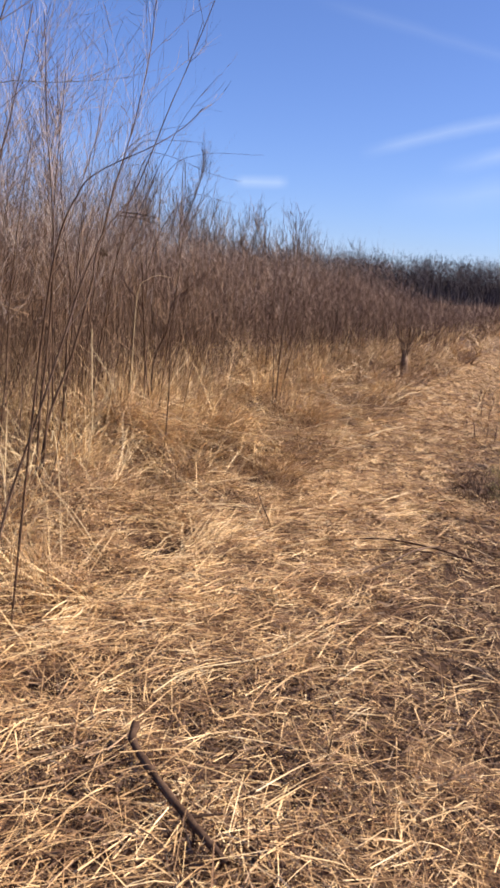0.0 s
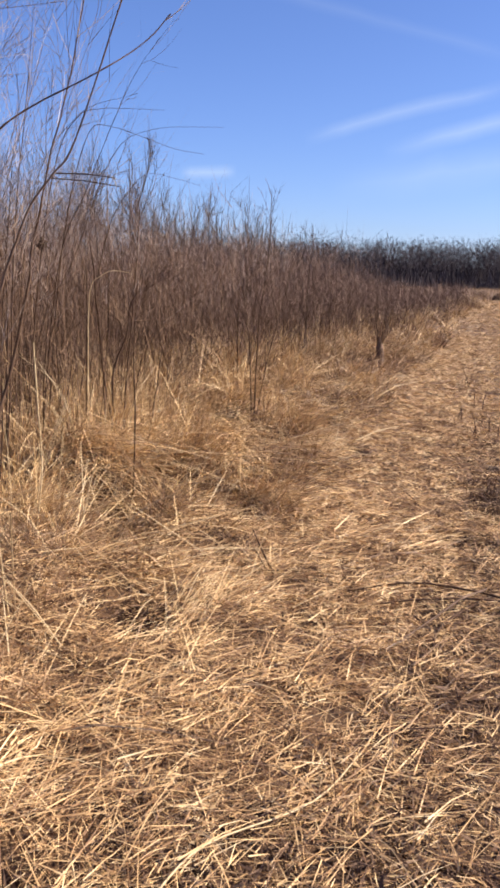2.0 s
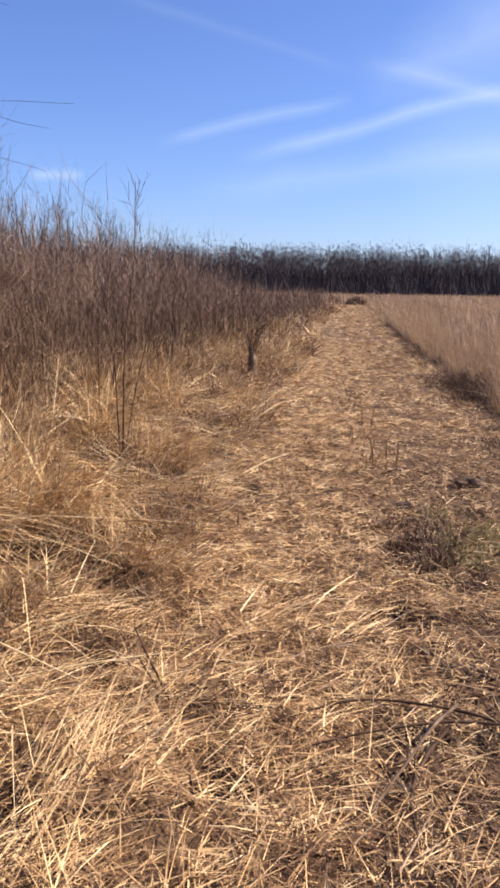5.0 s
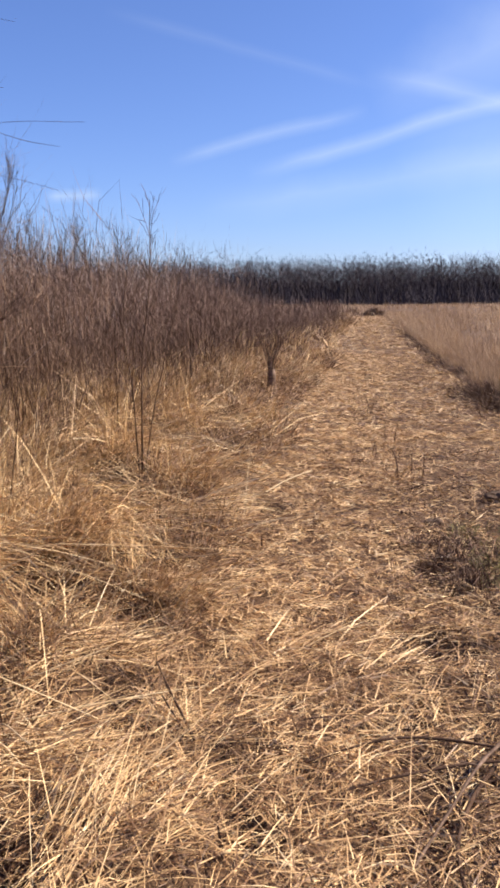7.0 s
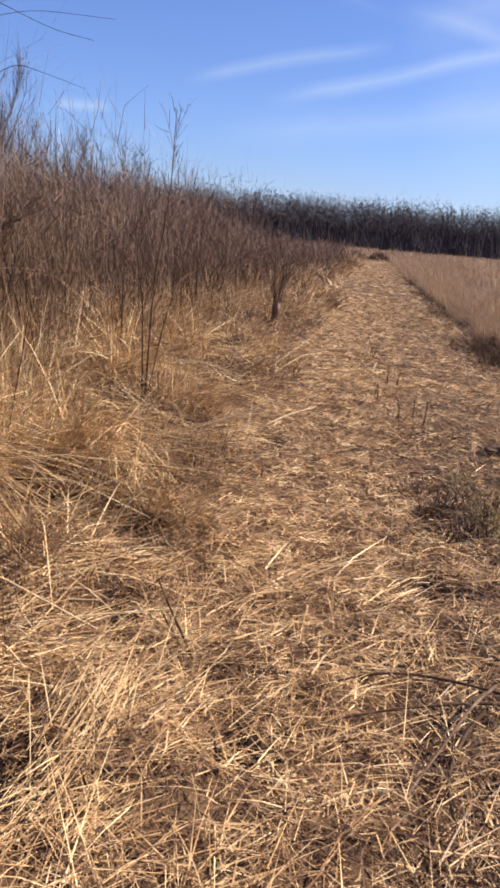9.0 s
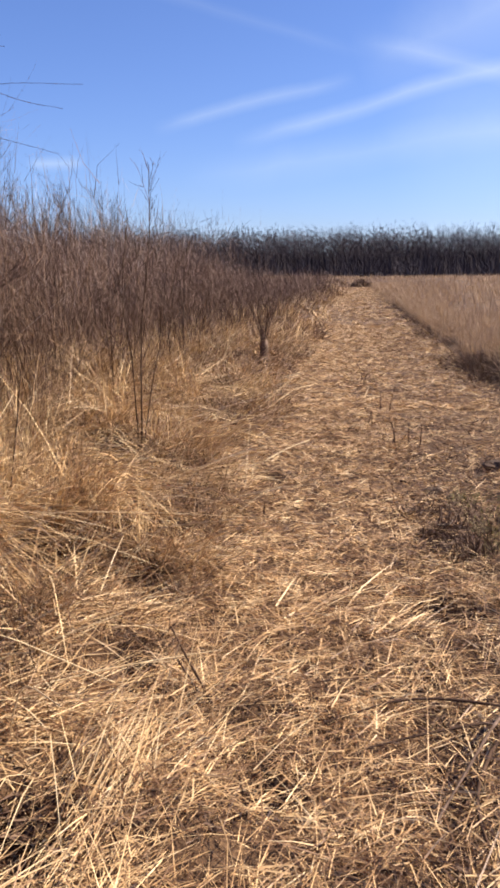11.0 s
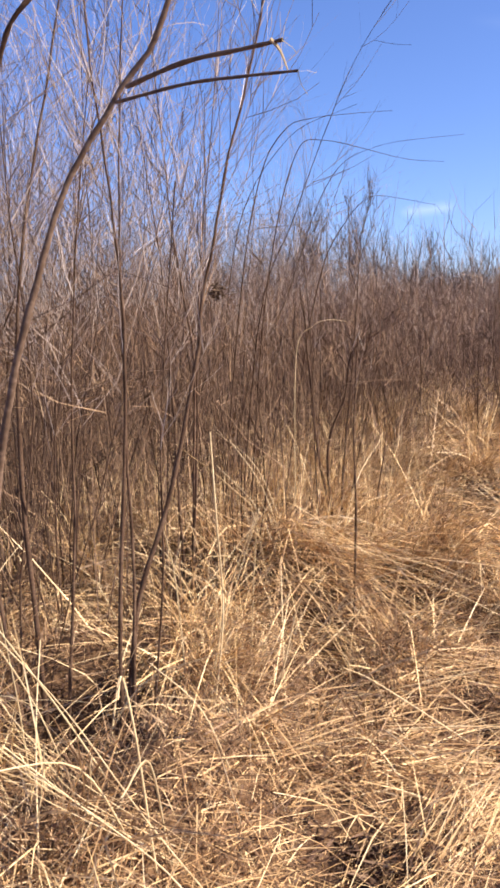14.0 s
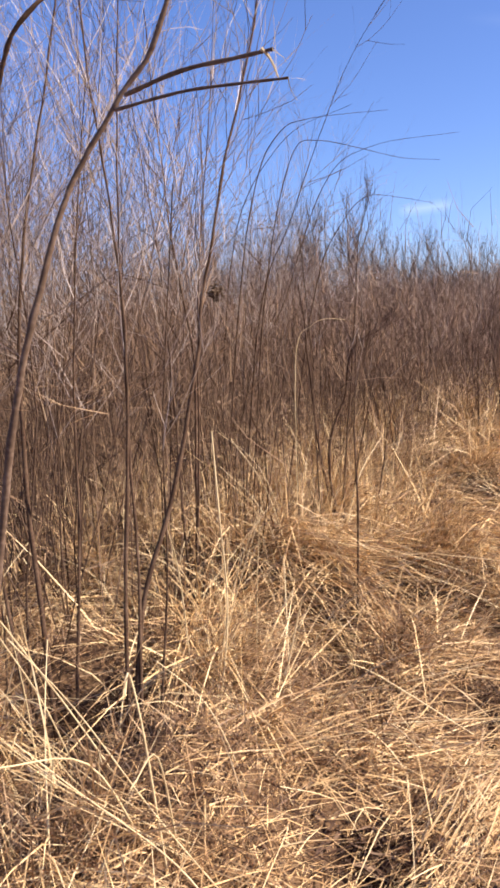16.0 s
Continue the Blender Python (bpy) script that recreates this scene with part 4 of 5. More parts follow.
def bare_tree(height, leaders, limbs, twigs):
    """A leafless tree: a short trunk that parts into rising leaders with sprays of erect twigs."""
    root = tagged(new("bare_tree"), "grey-brown leafless tree above the willow thicket", "tree", "bare trees")
    pts = whip((0, 0, -0.2), (rng.normal(0, 0.05), rng.normal(0, 0.05), 1), height * 0.95, 0.1, 7, 0.03)
    trunk = link_mesh("trunk", *tube(pts, np.linspace(height * 0.010, height * 0.0018, 8), 6), M_TREE, root, smooth=True)
    for k in range(leaders):
        p, d = at_share(pts, rng.uniform(0.1, 0.6))
        lp = whip(p, turned(d, rng.uniform(0.3, 0.7)), height * rng.uniform(0.35, 0.55), 0.6, 6, 0.06)
        fine = [tube(lp, np.linspace(height * 0.005, height * 0.001, 7), 4)]
        for _ in range(limbs):
            q, e = at_share(lp, rng.uniform(0.15, 0.95))
            bp = whip(q, turned(e, rng.uniform(0.3, 0.8)), height * rng.uniform(0.1, 0.2), 0.5, 3, 0.08)
            fine.append(tube(bp, np.linspace(height * 0.0018, height * 0.0006, 4), 3))
            for _ in range(twigs):
                a, b = at_share(bp, rng.uniform(0.1, 1))
                fine.append(ribbon(whip(a, turned(b, rng.uniform(0.25, 0.8)), height * rng.uniform(0.05, 0.11), 0.3, 2, 0.1), np.linspace(height * 0.0007, height * 0.0003, 3)))
        tagged(link_mesh("limb", *join(fine), M_TREE, trunk), kind="stuff")
    return root


def polar(az, dist):
    return math.sin(radians(az)) * dist, math.cos(radians(az)) * dist


TREES = [bare_tree(9.0, 12, 9, 8) for _ in range(3)]
# a tall clump at -27 degrees, a lower grove and single trees towards the strip
CLUMP = [(-27.5, 44, 1.0), (-26.2, 42, 0.98), (-28.6, 46, 0.95), (-25.4, 47, 0.85), (-29.8, 45, 0.9), (-31.5, 50, 0.85), (-33.5, 46, 0.8), (-36, 50, 0.9), (-39, 48, 0.85),
         (-42, 50, 0.9), (-45, 46, 0.8), (-21.6, 62, 0.78), (-20.6, 60, 0.80), (-19.6, 63, 0.76), (-22.6, 64, 0.8), (-23.8, 60, 0.75), (-17.4, 62, 0.76), (-16.5, 66, 0.74),
         (-15.4, 70, 0.70), (-13.6, 78, 0.66), (-18.4, 72, 0.75), (-12.2, 90, 0.6), (-24.6, 52, 0.7)]
for k, (az, dist, size) in enumerate(CLUMP):
    x, y = polar(az, dist)
    size *= 0.92 if az < -25 else 1.06
    if k < 3:
        TREES[k].location = (x, y, float(gz(x, y)))
        TREES[k].scale = (size, size, size)
    else:
        copy_thing(TREES[k % 3], Matrix.Translation((x, y, float(gz(x, y)))) @ Matrix.Rotation(k * 1.7, 4, "Z") @ Matrix.Diagonal([size / TREES[k % 3].scale[0]] * 3 + [1]))

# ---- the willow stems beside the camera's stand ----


def smooth_line(pts, per=5):
    """A rounded line through a few points."""
    p = np.array(pts, float)
    p = np.vstack([2 * p[0] - p[1], p, 2 * p[-1] - p[-2]])
    out = []
    for i in range(1, len(p) - 2):
        for t in np.arange(per) / per:
            out.append(0.5 * (2 * p[i] + (p[i + 1] - p[i - 1]) * t + (2 * p[i - 1] - 5 * p[i] + 4 * p[i + 1] - p[i + 2]) * t ** 2
                              + (3 * p[i] - p[i - 1] - 3 * p[i + 1] + p[i + 2]) * t ** 3))
    out.append(p[-2])
    return np.array(out)


def near_stem(root, pts, r0, r1, branches=8, twigs=4, reach=0.5, start=0.5, mat=None, fine_k=1.0, wob=0.22):
    """One stem of a near shrub along a line of points, with side shoots as its spray."""
    pts = [(*pts[0][:2], min(pts[0][2], float(gz(*pts[0][:2])) - 0.03)) if pts[0][2] < 0.2 else pts[0], *pts[1:]]
    line = smooth_line(pts, 7)
    n = len(line)
    k = np.arange(n)
    ph = rng.uniform(0, 6.28, 6)
    line[:, 0] += wob * r0 * (np.sin(k * 0.9 + ph[0]) + 0.6 * np.sin(k * 2.0 + ph[1])) * np.minimum(k, 4) / 4
    line[:, 1] += wob * r0 * (np.sin(k * 0.8 + ph[2]) + 0.6 * np.sin(k * 1.9 + ph[3])) * np.minimum(k, 4) / 4
    rad = (r1 + (r0 - r1) * np.linspace(1, 0, n) ** 1.5) * (1 + 0.06 * np.sin(k * 2.1) + 0.22 * (rng.uniform(0, 1, n) < 0.08) + rng.normal(0, 0.04, n))
    st = link_mesh("stem", *tube(line, rad, 8), mat or M_DARK, root, smooth=True)
    fine = []
    for _ in range(branches):
        f = rng.uniform(start, 0.98)
        p, d = at_share(line, f)
        bl = reach * rng.uniform(0.5, 1.1)
        bp = whip(p, turned(d, rng.uniform(0.35, 0.8)), bl, 0.5, 5, 0.08)
        fine.append(tube(bp, np.linspace(max(r1 * 0.55, 0.0013), 0.0006, 6) * fine_k, 3))
        for _ in range(twigs):
            q, e = at_share(bp, rng.uniform(0.15, 1.0))
            tp = whip(q, turned(e, rng.uniform(0.3, 0.9)), bl * rng.uniform(0.2, 0.6), 0.3, 3, 0.12)
            fine.append(ribbon(tp, np.linspace(0.0010, 0.0005, 4) * fine_k))
    if fine:
        tagged(link_mesh("twig_spray", *join(fine), M_SUNLIT_TWIG if fine_k < 1.5 else M_TWIG, st, "spray of fine leafless twigs"), kind="stuff")
    return st


def near_shrub(label):
    return tagged(new("willow_shrub"), label, "shrub", "willow thicket")


lean = near_shrub("leaning willow sapling with a snapped side branch beside the strip")
LEAN_PTS = [(-1.26, 0.62, 0.05), (-1.08, 0.57, 0.55), (-0.89, 0.53, 1.0), (-0.75, 0.497, 1.343), (-0.706, 0.49, 1.451), (-0.665, 0.495, 1.548), (-0.634, 0.505, 1.618), (-0.586, 0.52, 1.682), (-0.535, 0.529, 1.75), (-0.401, 0.50, 2.015), (-0.336, 0.498, 2.151), (-0.251, 0.482, 2.324)]
near_stem(lean, LEAN_PTS, 0.0053, 0.0013, 4, 1, 0.12, 0.9, M_BARK, wob=0.07)
broken_a = smooth_line([(-0.579, 0.520, 1.683), (-0.495, 0.483, 1.675), (-0.438, 0.469, 1.668), (-0.399, 0.453, 1.661)])
part_a = link_mesh("snapped_branch", *tube(broken_a, np.linspace(0.0019, 0.0012, len(broken_a)) * (1 + 0.12 * np.sin(np.arange(len(broken_a)) * 1.7)), 6), M_BARK, lean, "thin side branch snapped at its tip", True)
broken_b = smooth_line([(-0.588, 0.516, 1.672), (-0.498, 0.486, 1.662), (-0.441, 0.472, 1.653), (-0.394, 0.462, 1.645)])
link_mesh("side_branch", *tube(broken_b, np.linspace(0.0014, 0.0009, len(broken_b)) * (1 + 0.12 * np.sin(np.arange(len(broken_b)) * 2.1)), 6), M_BARK, lean, smooth=True)
splint = smooth_line([(-0.408, 0.455, 1.664), (-0.402, 0.456, 1.656), (-0.398, 0.457, 1.645)])
link_mesh("splinter", *tube(splint, np.linspace(0.0012, 0.0005, len(splint)), 5), M_STALK, part_a, "pale torn strip of bark")
for tip in ((-0.399, 0.453, 1.661), (-0.394, 0.462, 1.645)):
    for way in ((0.6, -0.2, 0.5), (1.0, -0.1, 0.12), (0.1, -0.1, -1.0)):
        hair = whip(tip, np.array(way) + rng.normal(0, 0.25, 3), rng.uniform(0.01, 0.026), 0.1, 4, 0.12)
        link_mesh("whisker", *ribbon(hair, np.linspace(0.0003, 0.00015, 5)), M_STALK, lean, "thin pale torn fibre")
near_stem(lean, [(-1.06, 0.56, 0.05), (-0.96, 0.53, 0.75), (-0.90, 0.53, 1.25), (-0.862, 0.54, 1.52), (-0.828, 0.557, 1.661), (-0.800, 0.572, 1.728), (-0.752, 0.572, 1.793), (-0.68, 0.62, 1.855),
                 (-0.54, 0.66, 1.925), (-0.47, 0.76, 2.01), (-0.42, 0.80, 2.08)], 0.0048, 0.0014, 2, 1, 0.2, 0.93, wob=0.07)

fork = near_shrub("forked dark willow stems rising from pale tussock grass")
K0 = (-1.74, 1.66, 0.08)
near_stem(fork, [K0, (-1.67, 1.68, 0.66), (-1.59, 1.75, 0.98), (-1.51, 1.81, 1.37), (-1.48, 1.83, 1.59), (-1.41, 1.88, 1.95), (-1.32, 1.98, 2.45), (-1.28, 2.02, 2.9)], 0.0095, 0.0024, 28, 7, 0.55)
near_stem(fork, [(-1.73, 1.64, 0.08), (-1.70, 1.64, 0.65), (-1.66, 1.68, 1.32), (-1.66, 1.68, 1.73), (-1.69, 1.66, 2.16), (-1.72, 1.66, 2.75)], 0.0075, 0.002, 26, 7, 0.5)
near_stem(fork, [(-1.71, 1.66, 0.1), (-1.672, 1.675, 0.7), (-1.675, 1.69, 1.25), (-1.70, 1.75, 1.9), (-1.68, 1.8, 2.5)], 0.0065, 0.002, 18, 6, 0.5)
near_stem(fork, [(-1.70, 1.72, 0.1), (-1.62, 1.74, 0.7), (-1.60, 1.76, 1.25), (-1.57, 1.84, 1.9)], 0.0042, 0.0016, 10, 5, 0.4)

left_clump = near_shrub("clump of dark willow stems in shaded dry grass")
near_stem(left_clump, [(-2.2, 1.77, 0.1), (-2.22, 1.76, 0.76), (-2.22, 1.77, 1.31), (-2.18, 1.81, 1.8), (-2.09, 1.91, 2.38), (-2.02, 1.98, 2.9)], 0.0105, 0.0026, 26, 7, 0.55)
near_stem(left_clump, [(-2.24, 1.72, 0.1), (-2.32, 1.68, 0.8), (-2.36, 1.66, 1.5), (-2.3, 1.7, 2.2), (-2.34, 1.7, 2.9)], 0.008, 0.0022, 24, 7, 0.55)
near_stem(left_clump, [(-2.16, 1.8, 0.1), (-2.1, 1.86, 0.8), (-2.08, 1.9, 1.5), (-1.98, 1.95, 2.3)], 0.007, 0.002, 12, 5, 0.5)

mid_a = near_shrub("slender upright willow shoots in long grass")
near_stem(mid_a, [(-2.42, 2.9, 0.1), (-2.4, 2.91, 0.56), (-2.37, 2.93, 1.34), (-2.41, 2.9, 1.76), (-2.44, 2.88, 2.2), (-2.5, 2.9, 2.9)], 0.009, 0.0025, 22, 7, 0.55, fine_k=1.3)
near_stem(mid_a, [(-2.5, 2.95, 0.1), (-2.56, 3.0, 0.9), (-2.6, 3.02, 1.7), (-2.7, 3.0, 2.6)], 0.008, 0.0025, 20, 7, 0.55, fine_k=1.3)
near_stem(mid_a, [(-2.4, 2.85, 0.1), (-2.28, 2.8, 0.9), (-2.2, 2.78, 1.7), (-2.1, 2.82, 2.5)], 0.008, 0.002, 12, 5, 0.5, fine_k=1.3)

mid_b = near_shrub("dead willow clump with short broken stems")
near_stem(mid_b, [(-2.36, 4.33, 0.1), (-2.45, 4.29, 0.58), (-2.49, 4.26, 1.11), (-2.52, 4.25, 1.6)], 0.011, 0.005, 6, 3, 0.35, 0.5, fine_k=1.5)
near_stem(mid_b, [(-2.37, 4.33, 0.1), (-2.41, 4.31, 0.68), (-2.31, 4.36, 1.03), (-2.26, 4.38, 1.31), (-2.11, 4.45, 1.42)], 0.010, 0.004, 10, 5, 0.4, fine_k=1.5)
near_stem(mid_b, [(-2.34, 4.34, 0.1), (-2.33, 4.35, 0.5), (-2.28, 4.37, 1.03), (-2.24, 4.39, 1.51), (-2.2, 4.4, 2.0)], 0.009, 0.0025, 14, 5, 0.45, fine_k=1.5)
near_stem(mid_b, [(-2.15, 4.29, 0.1), (-2.06, 4.33, 0.59), (-2.01, 4.35, 0.95)], 0.006, 0.003, 2, 1, 0.2, fine_k=1.8)

single = near_shrub("single thin dark sapling in flattened grass")
near_stem(single, [(-1.64, 3.05, 0.08), (-1.62, 3.06, 0.6), (-1.62, 3.06, 1.07), (-1.6, 3.08, 1.45)], 0.007, 0.0025, 3, 2, 0.3, 0.7)

arch = near_shrub("long arching willow whip bending over the thicket")
near_stem(arch, [(-3.58, 4.83, 0.1), (-3.4, 4.95, 1.06), (-3.16, 5.1, 1.63), (-2.87, 5.26, 2.46), (-2.57, 5.41, 2.70), (-1.99, 5.64, 2.74)], 0.007, 0.0012, 0)
near_stem(arch, [(-3.6, 4.85, 0.1), (-3.6, 4.9, 1.1), (-3.4, 4.9, 2.2), (-3.0, 4.95, 2.75), (-2.5, 5.0, 2.9)], 0.007, 0.0012, 0)
near_stem(arch, [(-2.62, 3.6, 0.1), (-2.5, 3.58, 1.0), (-2.37, 3.57, 1.65), (-2.18, 3.54, 1.98), (-1.93, 3.48, 2.41), (-1.73, 3.39, 2.65), (-1.53, 3.31, 2.81)], 0.005, 0.0009, 5, 2, 0.35, 0.55)
near_stem(arch, [(-2.75, 3.6, 0.1), (-2.6, 3.65, 1.5), (-2.46, 3.69, 2.23), (-2.31, 3.72, 2.48), (-2.18, 3.78, 2.53), (-2.0, 3.87, 2.54), (-1.81, 3.96, 2.54)], 0.005, 0.0009, 0)
near_stem(arch, [(-2.8, 3.95, 0.1), (-2.64, 3.93, 1.3), (-2.52, 3.93, 1.95), (-2.35, 3.91, 2.4), (-2.19, 3.94, 2.45), (-1.8, 4.05, 2.32), (-1.59, 4.1, 2.28)], 0.005, 0.0009, 0)
near_stem(arch, [(-2.8, 4.35, 0.1), (-2.6, 4.4, 1.3), (-2.47, 4.43, 1.84), (-2.32, 4.48, 2.11), (-2.19, 4.52, 2.22), (-2.03, 4.59, 2.2), (-1.84, 4.68, 2.15)], 0.005, 0.0009, 0)
near_stem(arch, [(-3.62, 4.8, 0.1), (-3.8, 4.75, 1.2), (-3.85, 4.7, 2.2), (-3.7, 4.7, 3.0)], 0.008, 0.0018, 20, 7, 0.55, fine_k=1.5)

edge = near_shrub("tall thin willow sapling at the edge of the strip")
near_stem(edge, [(-1.65, 5.54, 0.08), (-1.63, 5.55, 0.8), (-1.61, 5.55, 1.16), (-1.55, 5.57, 1.63), (-1.53, 5.58, 2.2)], 0.0075, 0.002, 24, 5, 0.24, fine_k=1.5)
near_stem(edge, [(-1.66, 5.54, 0.08), (-1.69, 5.53, 0.84), (-1.74, 5.52, 1.32), (-1.68, 5.53, 1.85)], 0.0065, 0.002, 20, 5, 0.22, fine_k=1.5)
near_stem(edge, [(-1.66, 5.56, 0.08), (-1.56, 5.6, 0.7), (-1.45, 5.66, 1.2), (-1.36, 5.7, 1.6)], 0.0055, 0.002, 14, 5, 0.2, fine_k=1.5)

stump = near_shrub("thick-butted old willow bush at the edge of the strip")
bx, by = -1.46, 12.0
bz = float(gz(bx, by)) - 0.08
butt = np.array([(bx, by, bz), (bx - 0.01, by, bz + 0.14), (bx + 0.01, by, bz + 0.3), (bx, by, bz + 0.45), (bx - 0.02, by, bz + 0.6)])
link_mesh("butt", *tube(butt, np.array([0.12, 0.085, 0.07, 0.06, 0.03]), 10), M_BARK, stump, "thick ridged grey butt", True)
for k in range(6):
    a = k * 1.05
    ca, sa, up = math.cos(a), math.sin(a), 1.0 + 0.14 * (k % 3)
    near_stem(stump, [(bx + 0.03 * ca, by + 0.03 * sa, bz + 0.4), (bx + 0.06 * ca, by + 0.06 * sa, bz + 0.6), (bx + 0.12 * ca, by + 0.12 * sa, bz + 0.8), (bx + 0.2 * ca, by + 0.2 * sa, bz + up)],
              0.010, 0.004, 8, 7, 0.34, 0.2, M_SHOOT, fine_k=1.5)

# ---- pale grass stalks standing out of the tussocks ----


def stalk(pts, r0=0.0024, r1=0.0012, label="tall pale dry grass stalk"):
    line = smooth_line(pts)
    ob = link_mesh("grass_stalk", *tube(line, np.linspace(r0, r1, len(line)), 5), M_STALK, smooth=True)
    return tagged(ob, label, "grass stalk", "pale stalks")


stalk([(-1.64, 1.96, 0.1), (-1.59, 2.0, 0.54), (-1.59, 1.99, 0.88), (-1.60, 1.99, 1.165)], 0.0032, 0.0026)
stalk([(-1.60, 2.17, 0.05), (-1.51, 2.23, 0.3), (-1.45, 2.27, 0.5)])
stalk([(-1.76, 2.06, 0.1), (-1.66, 2.13, 0.52), (-1.56, 2.2, 0.88)])
stalk([(-1.32, 1.33, 0.05), (-1.33, 1.31, 0.3), (-1.34, 1.29, 0.56), (-1.36, 1.28, 0.70), (-1.35, 1.25, 0.66)], 0.0032, 0.0022, "broken pale grass stalk")
stalk([(-1.06, 1.26, 0.12), (-1.17, 1.18, 0.34), (-1.3, 1.05, 0.54), (-1.38, 0.95, 0.69)], 0.0022)
stalk([(-1.18, 1.38, 0.1), (-1.3, 1.27, 0.36), (-1.41, 1.15, 0.66), (-1.49, 1.05, 0.85)], 0.002)
stalk([(-1.18, 2.36, 0.1), (-0.9, 2.56, 0.09), (-0.6, 2.79, 0.05)], 0.0032, 0.002, "long pale stalk lying over flattened grass")
stalk([(-1.27, 2.82, 0.12), (-1.08, 3.06, 0.1), (-0.89, 3.28, 0.06)], 0.003, 0.002, "long pale stalk lying over flattened grass")
stalk([(-0.39, 2.09, 0.03), (-0.3, 2.26, 0.04), (-0.2, 2.43, 0.03)], 0.002, 0.0013, "long pale stalk lying over flattened grass")
stalk([(-0.78, 5.95, 0.03), (-0.62, 6.15, 0.09), (-0.45, 6.35, 0.12)], 0.006, 0.004, "bent pale stalk lying over the strip")
stalk([(-0.29, 0.35, 0.03), (-0.22, 0.54, 0.05), (0.0, 0.8, 0.045), (0.1, 1.11, 0.05)], 0.0035, 0.002, "thick pale stalk lying on the litter")
stalk([(-1.55, 1.54, 0.05), (-1.61, 1.33, 0.50), (-1.64, 1.15, 0.83)], 0.0028, 0.0018)
stalk([(-1.74, 1.50, 0.05), (-1.73, 1.34, 0.49), (-1.72, 1.19, 0.78)], 0.0026, 0.0016)
stalk([(-1.74, 2.08, 0.05), (-1.60, 2.02, 0.56), (-1.43, 1.98, 0.93)], 0.003, 0.0016)
stalk([(-1.79, 2.05, 0.05), (-1.72, 1.93, 0.66), (-1.67, 1.81, 0.92)], 0.0026, 0.0016)
stalk([(-1.52, 2.12, 0.05), (-1.36, 2.07, 0.57), (-1.27, 1.98, 0.69)], 0.0036, 0.002)
stalk([(-1.80, 2.45, 0.05), (-1.70, 2.35, 0.52), (-1.60, 2.24, 0.83)], 0.003, 0.0016)
stalk([(-1.67, 1.21, 0.05), (-1.56, 1.19, 0.42), (-1.48, 1.14, 0.57)], 0.0024, 0.0015)
stalk([(-1.69, 1.20, 0.05), (-1.65, 1.08, 0.38)], 0.003, 0.002)
stalk([(-0.92, 2.45, 0.08), (-1.15, 2.23, 0.33), (-1.19, 2.07, 0.44)], 0.0024, 0.0015)
stalk([(-1.44, 2.39, 0.12), (-1.21, 2.56, 0.16), (-0.96, 2.71, 0.22)], 0.003, 0.002, "long pale stalk lying over flattened grass")
for k in range(6):
    dx, dy, dz = rng.normal(0, 0.05, 3)
    stalk([(-1.28 + dx, 1.45 + dy, 0.1), (-1.46 + dx, 1.16 + dy, 0.41 + 0.5 * dz), (-1.49 + 2 * dx, 0.98 + 2 * dy, 0.61 + dz)], 0.0014, 0.0008, "pale grass blade leaning in a loose bundle")
for k in range(110):
    x, y = rng.uniform(-3.2, -1.1), 0.7 + 5.3 * rng.uniform(0, 1) ** 1.3
    a, ln, tilt = rng.choice([-0.7, -0.5, 2.4]) + rng.normal(0, 0.7), rng.uniform(0.3, 0.8), rng.uniform(0.15, 0.95)
    g = float(gz(x, y))
    stalk([(x, y, g), (x + math.cos(a) * tilt * ln * 0.4, y + math.sin(a) * tilt * ln * 0.4, g + ln * 0.5), (x + math.cos(a) * tilt * ln, y + math.sin(a) * tilt * ln, g + ln * (0.95 - 0.3 * tilt))], rng.uniform(0.002, 0.0034), 0.0014)

# ---- sticks, twigs and weeds on the strip ----


def stick(name, pts, r0, r1, mat, label, spurs=0):
    line = smooth_line(pts)
    n = len(line)
    ob = link_mesh(name, *tube(line, np.linspace(r0, r1, n) * (1 + 0.15 * np.sin(np.arange(n) * 1.9)), 8), mat, smooth=True)
    tagged(ob, label, "stick")
    for _ in range(spurs):
        p, d = at_share(line, rng.uniform(0.2, 0.9))
        sp = whip(p, turned(d, 0.8), rng.uniform(0.04, 0.12), 0.1, 3, 0.1)
        link_mesh("spur", *tube(sp, np.linspace(r1 * 0.6, r1 * 0.25, 4), 5), mat, ob)
    return ob


stick("fallen_stick", [(-0.2, 0.06, 0.09), (-0.16, -0.02, 0.078), (0.02, -0.17, 0.073), (0.15, -0.26, 0.068), (0.28, -0.34, 0.055)], 0.014, 0.010, M_DARK, "dark rotten stick lying in the cut straw", 3)
stick("curved_twig", [(-0.19, 2.35, 0.04), (0.1, 2.48, 0.068), (0.42, 2.46, 0.068), (0.62, 2.40, 0.05)], 0.004, 0.006, M_DARK, "thin dark curved twig lying on the straw")
stick("curved_twig", [(-0.06, 2.22, 0.04), (0.14, 2.29, 0.065), (0.39, 2.38, 0.068), (0.62, 2.40, 0.06)], 0.0035, 0.006, M_DARK, "thin dark curved twig lying on the straw")
stick("fallen_branch", [(0.43, 2.47, 0.085), (0.33, 2.30, 0.095), (0.24, 2.13, 0.075), (0.12, 1.90, 0.05)], 0.006, 0.004, M_BARK, "weathered branch lying across the strip", 2)
stick("fallen_branch", [(0.40, 2.40, 0.045), (0.30, 2.2, 0.045), (0.24, 2.0, 0.04), (0.25, 1.8, 0.025)], 0.008, 0.005, M_DARK, "dark branch half sunk in straw", 2)
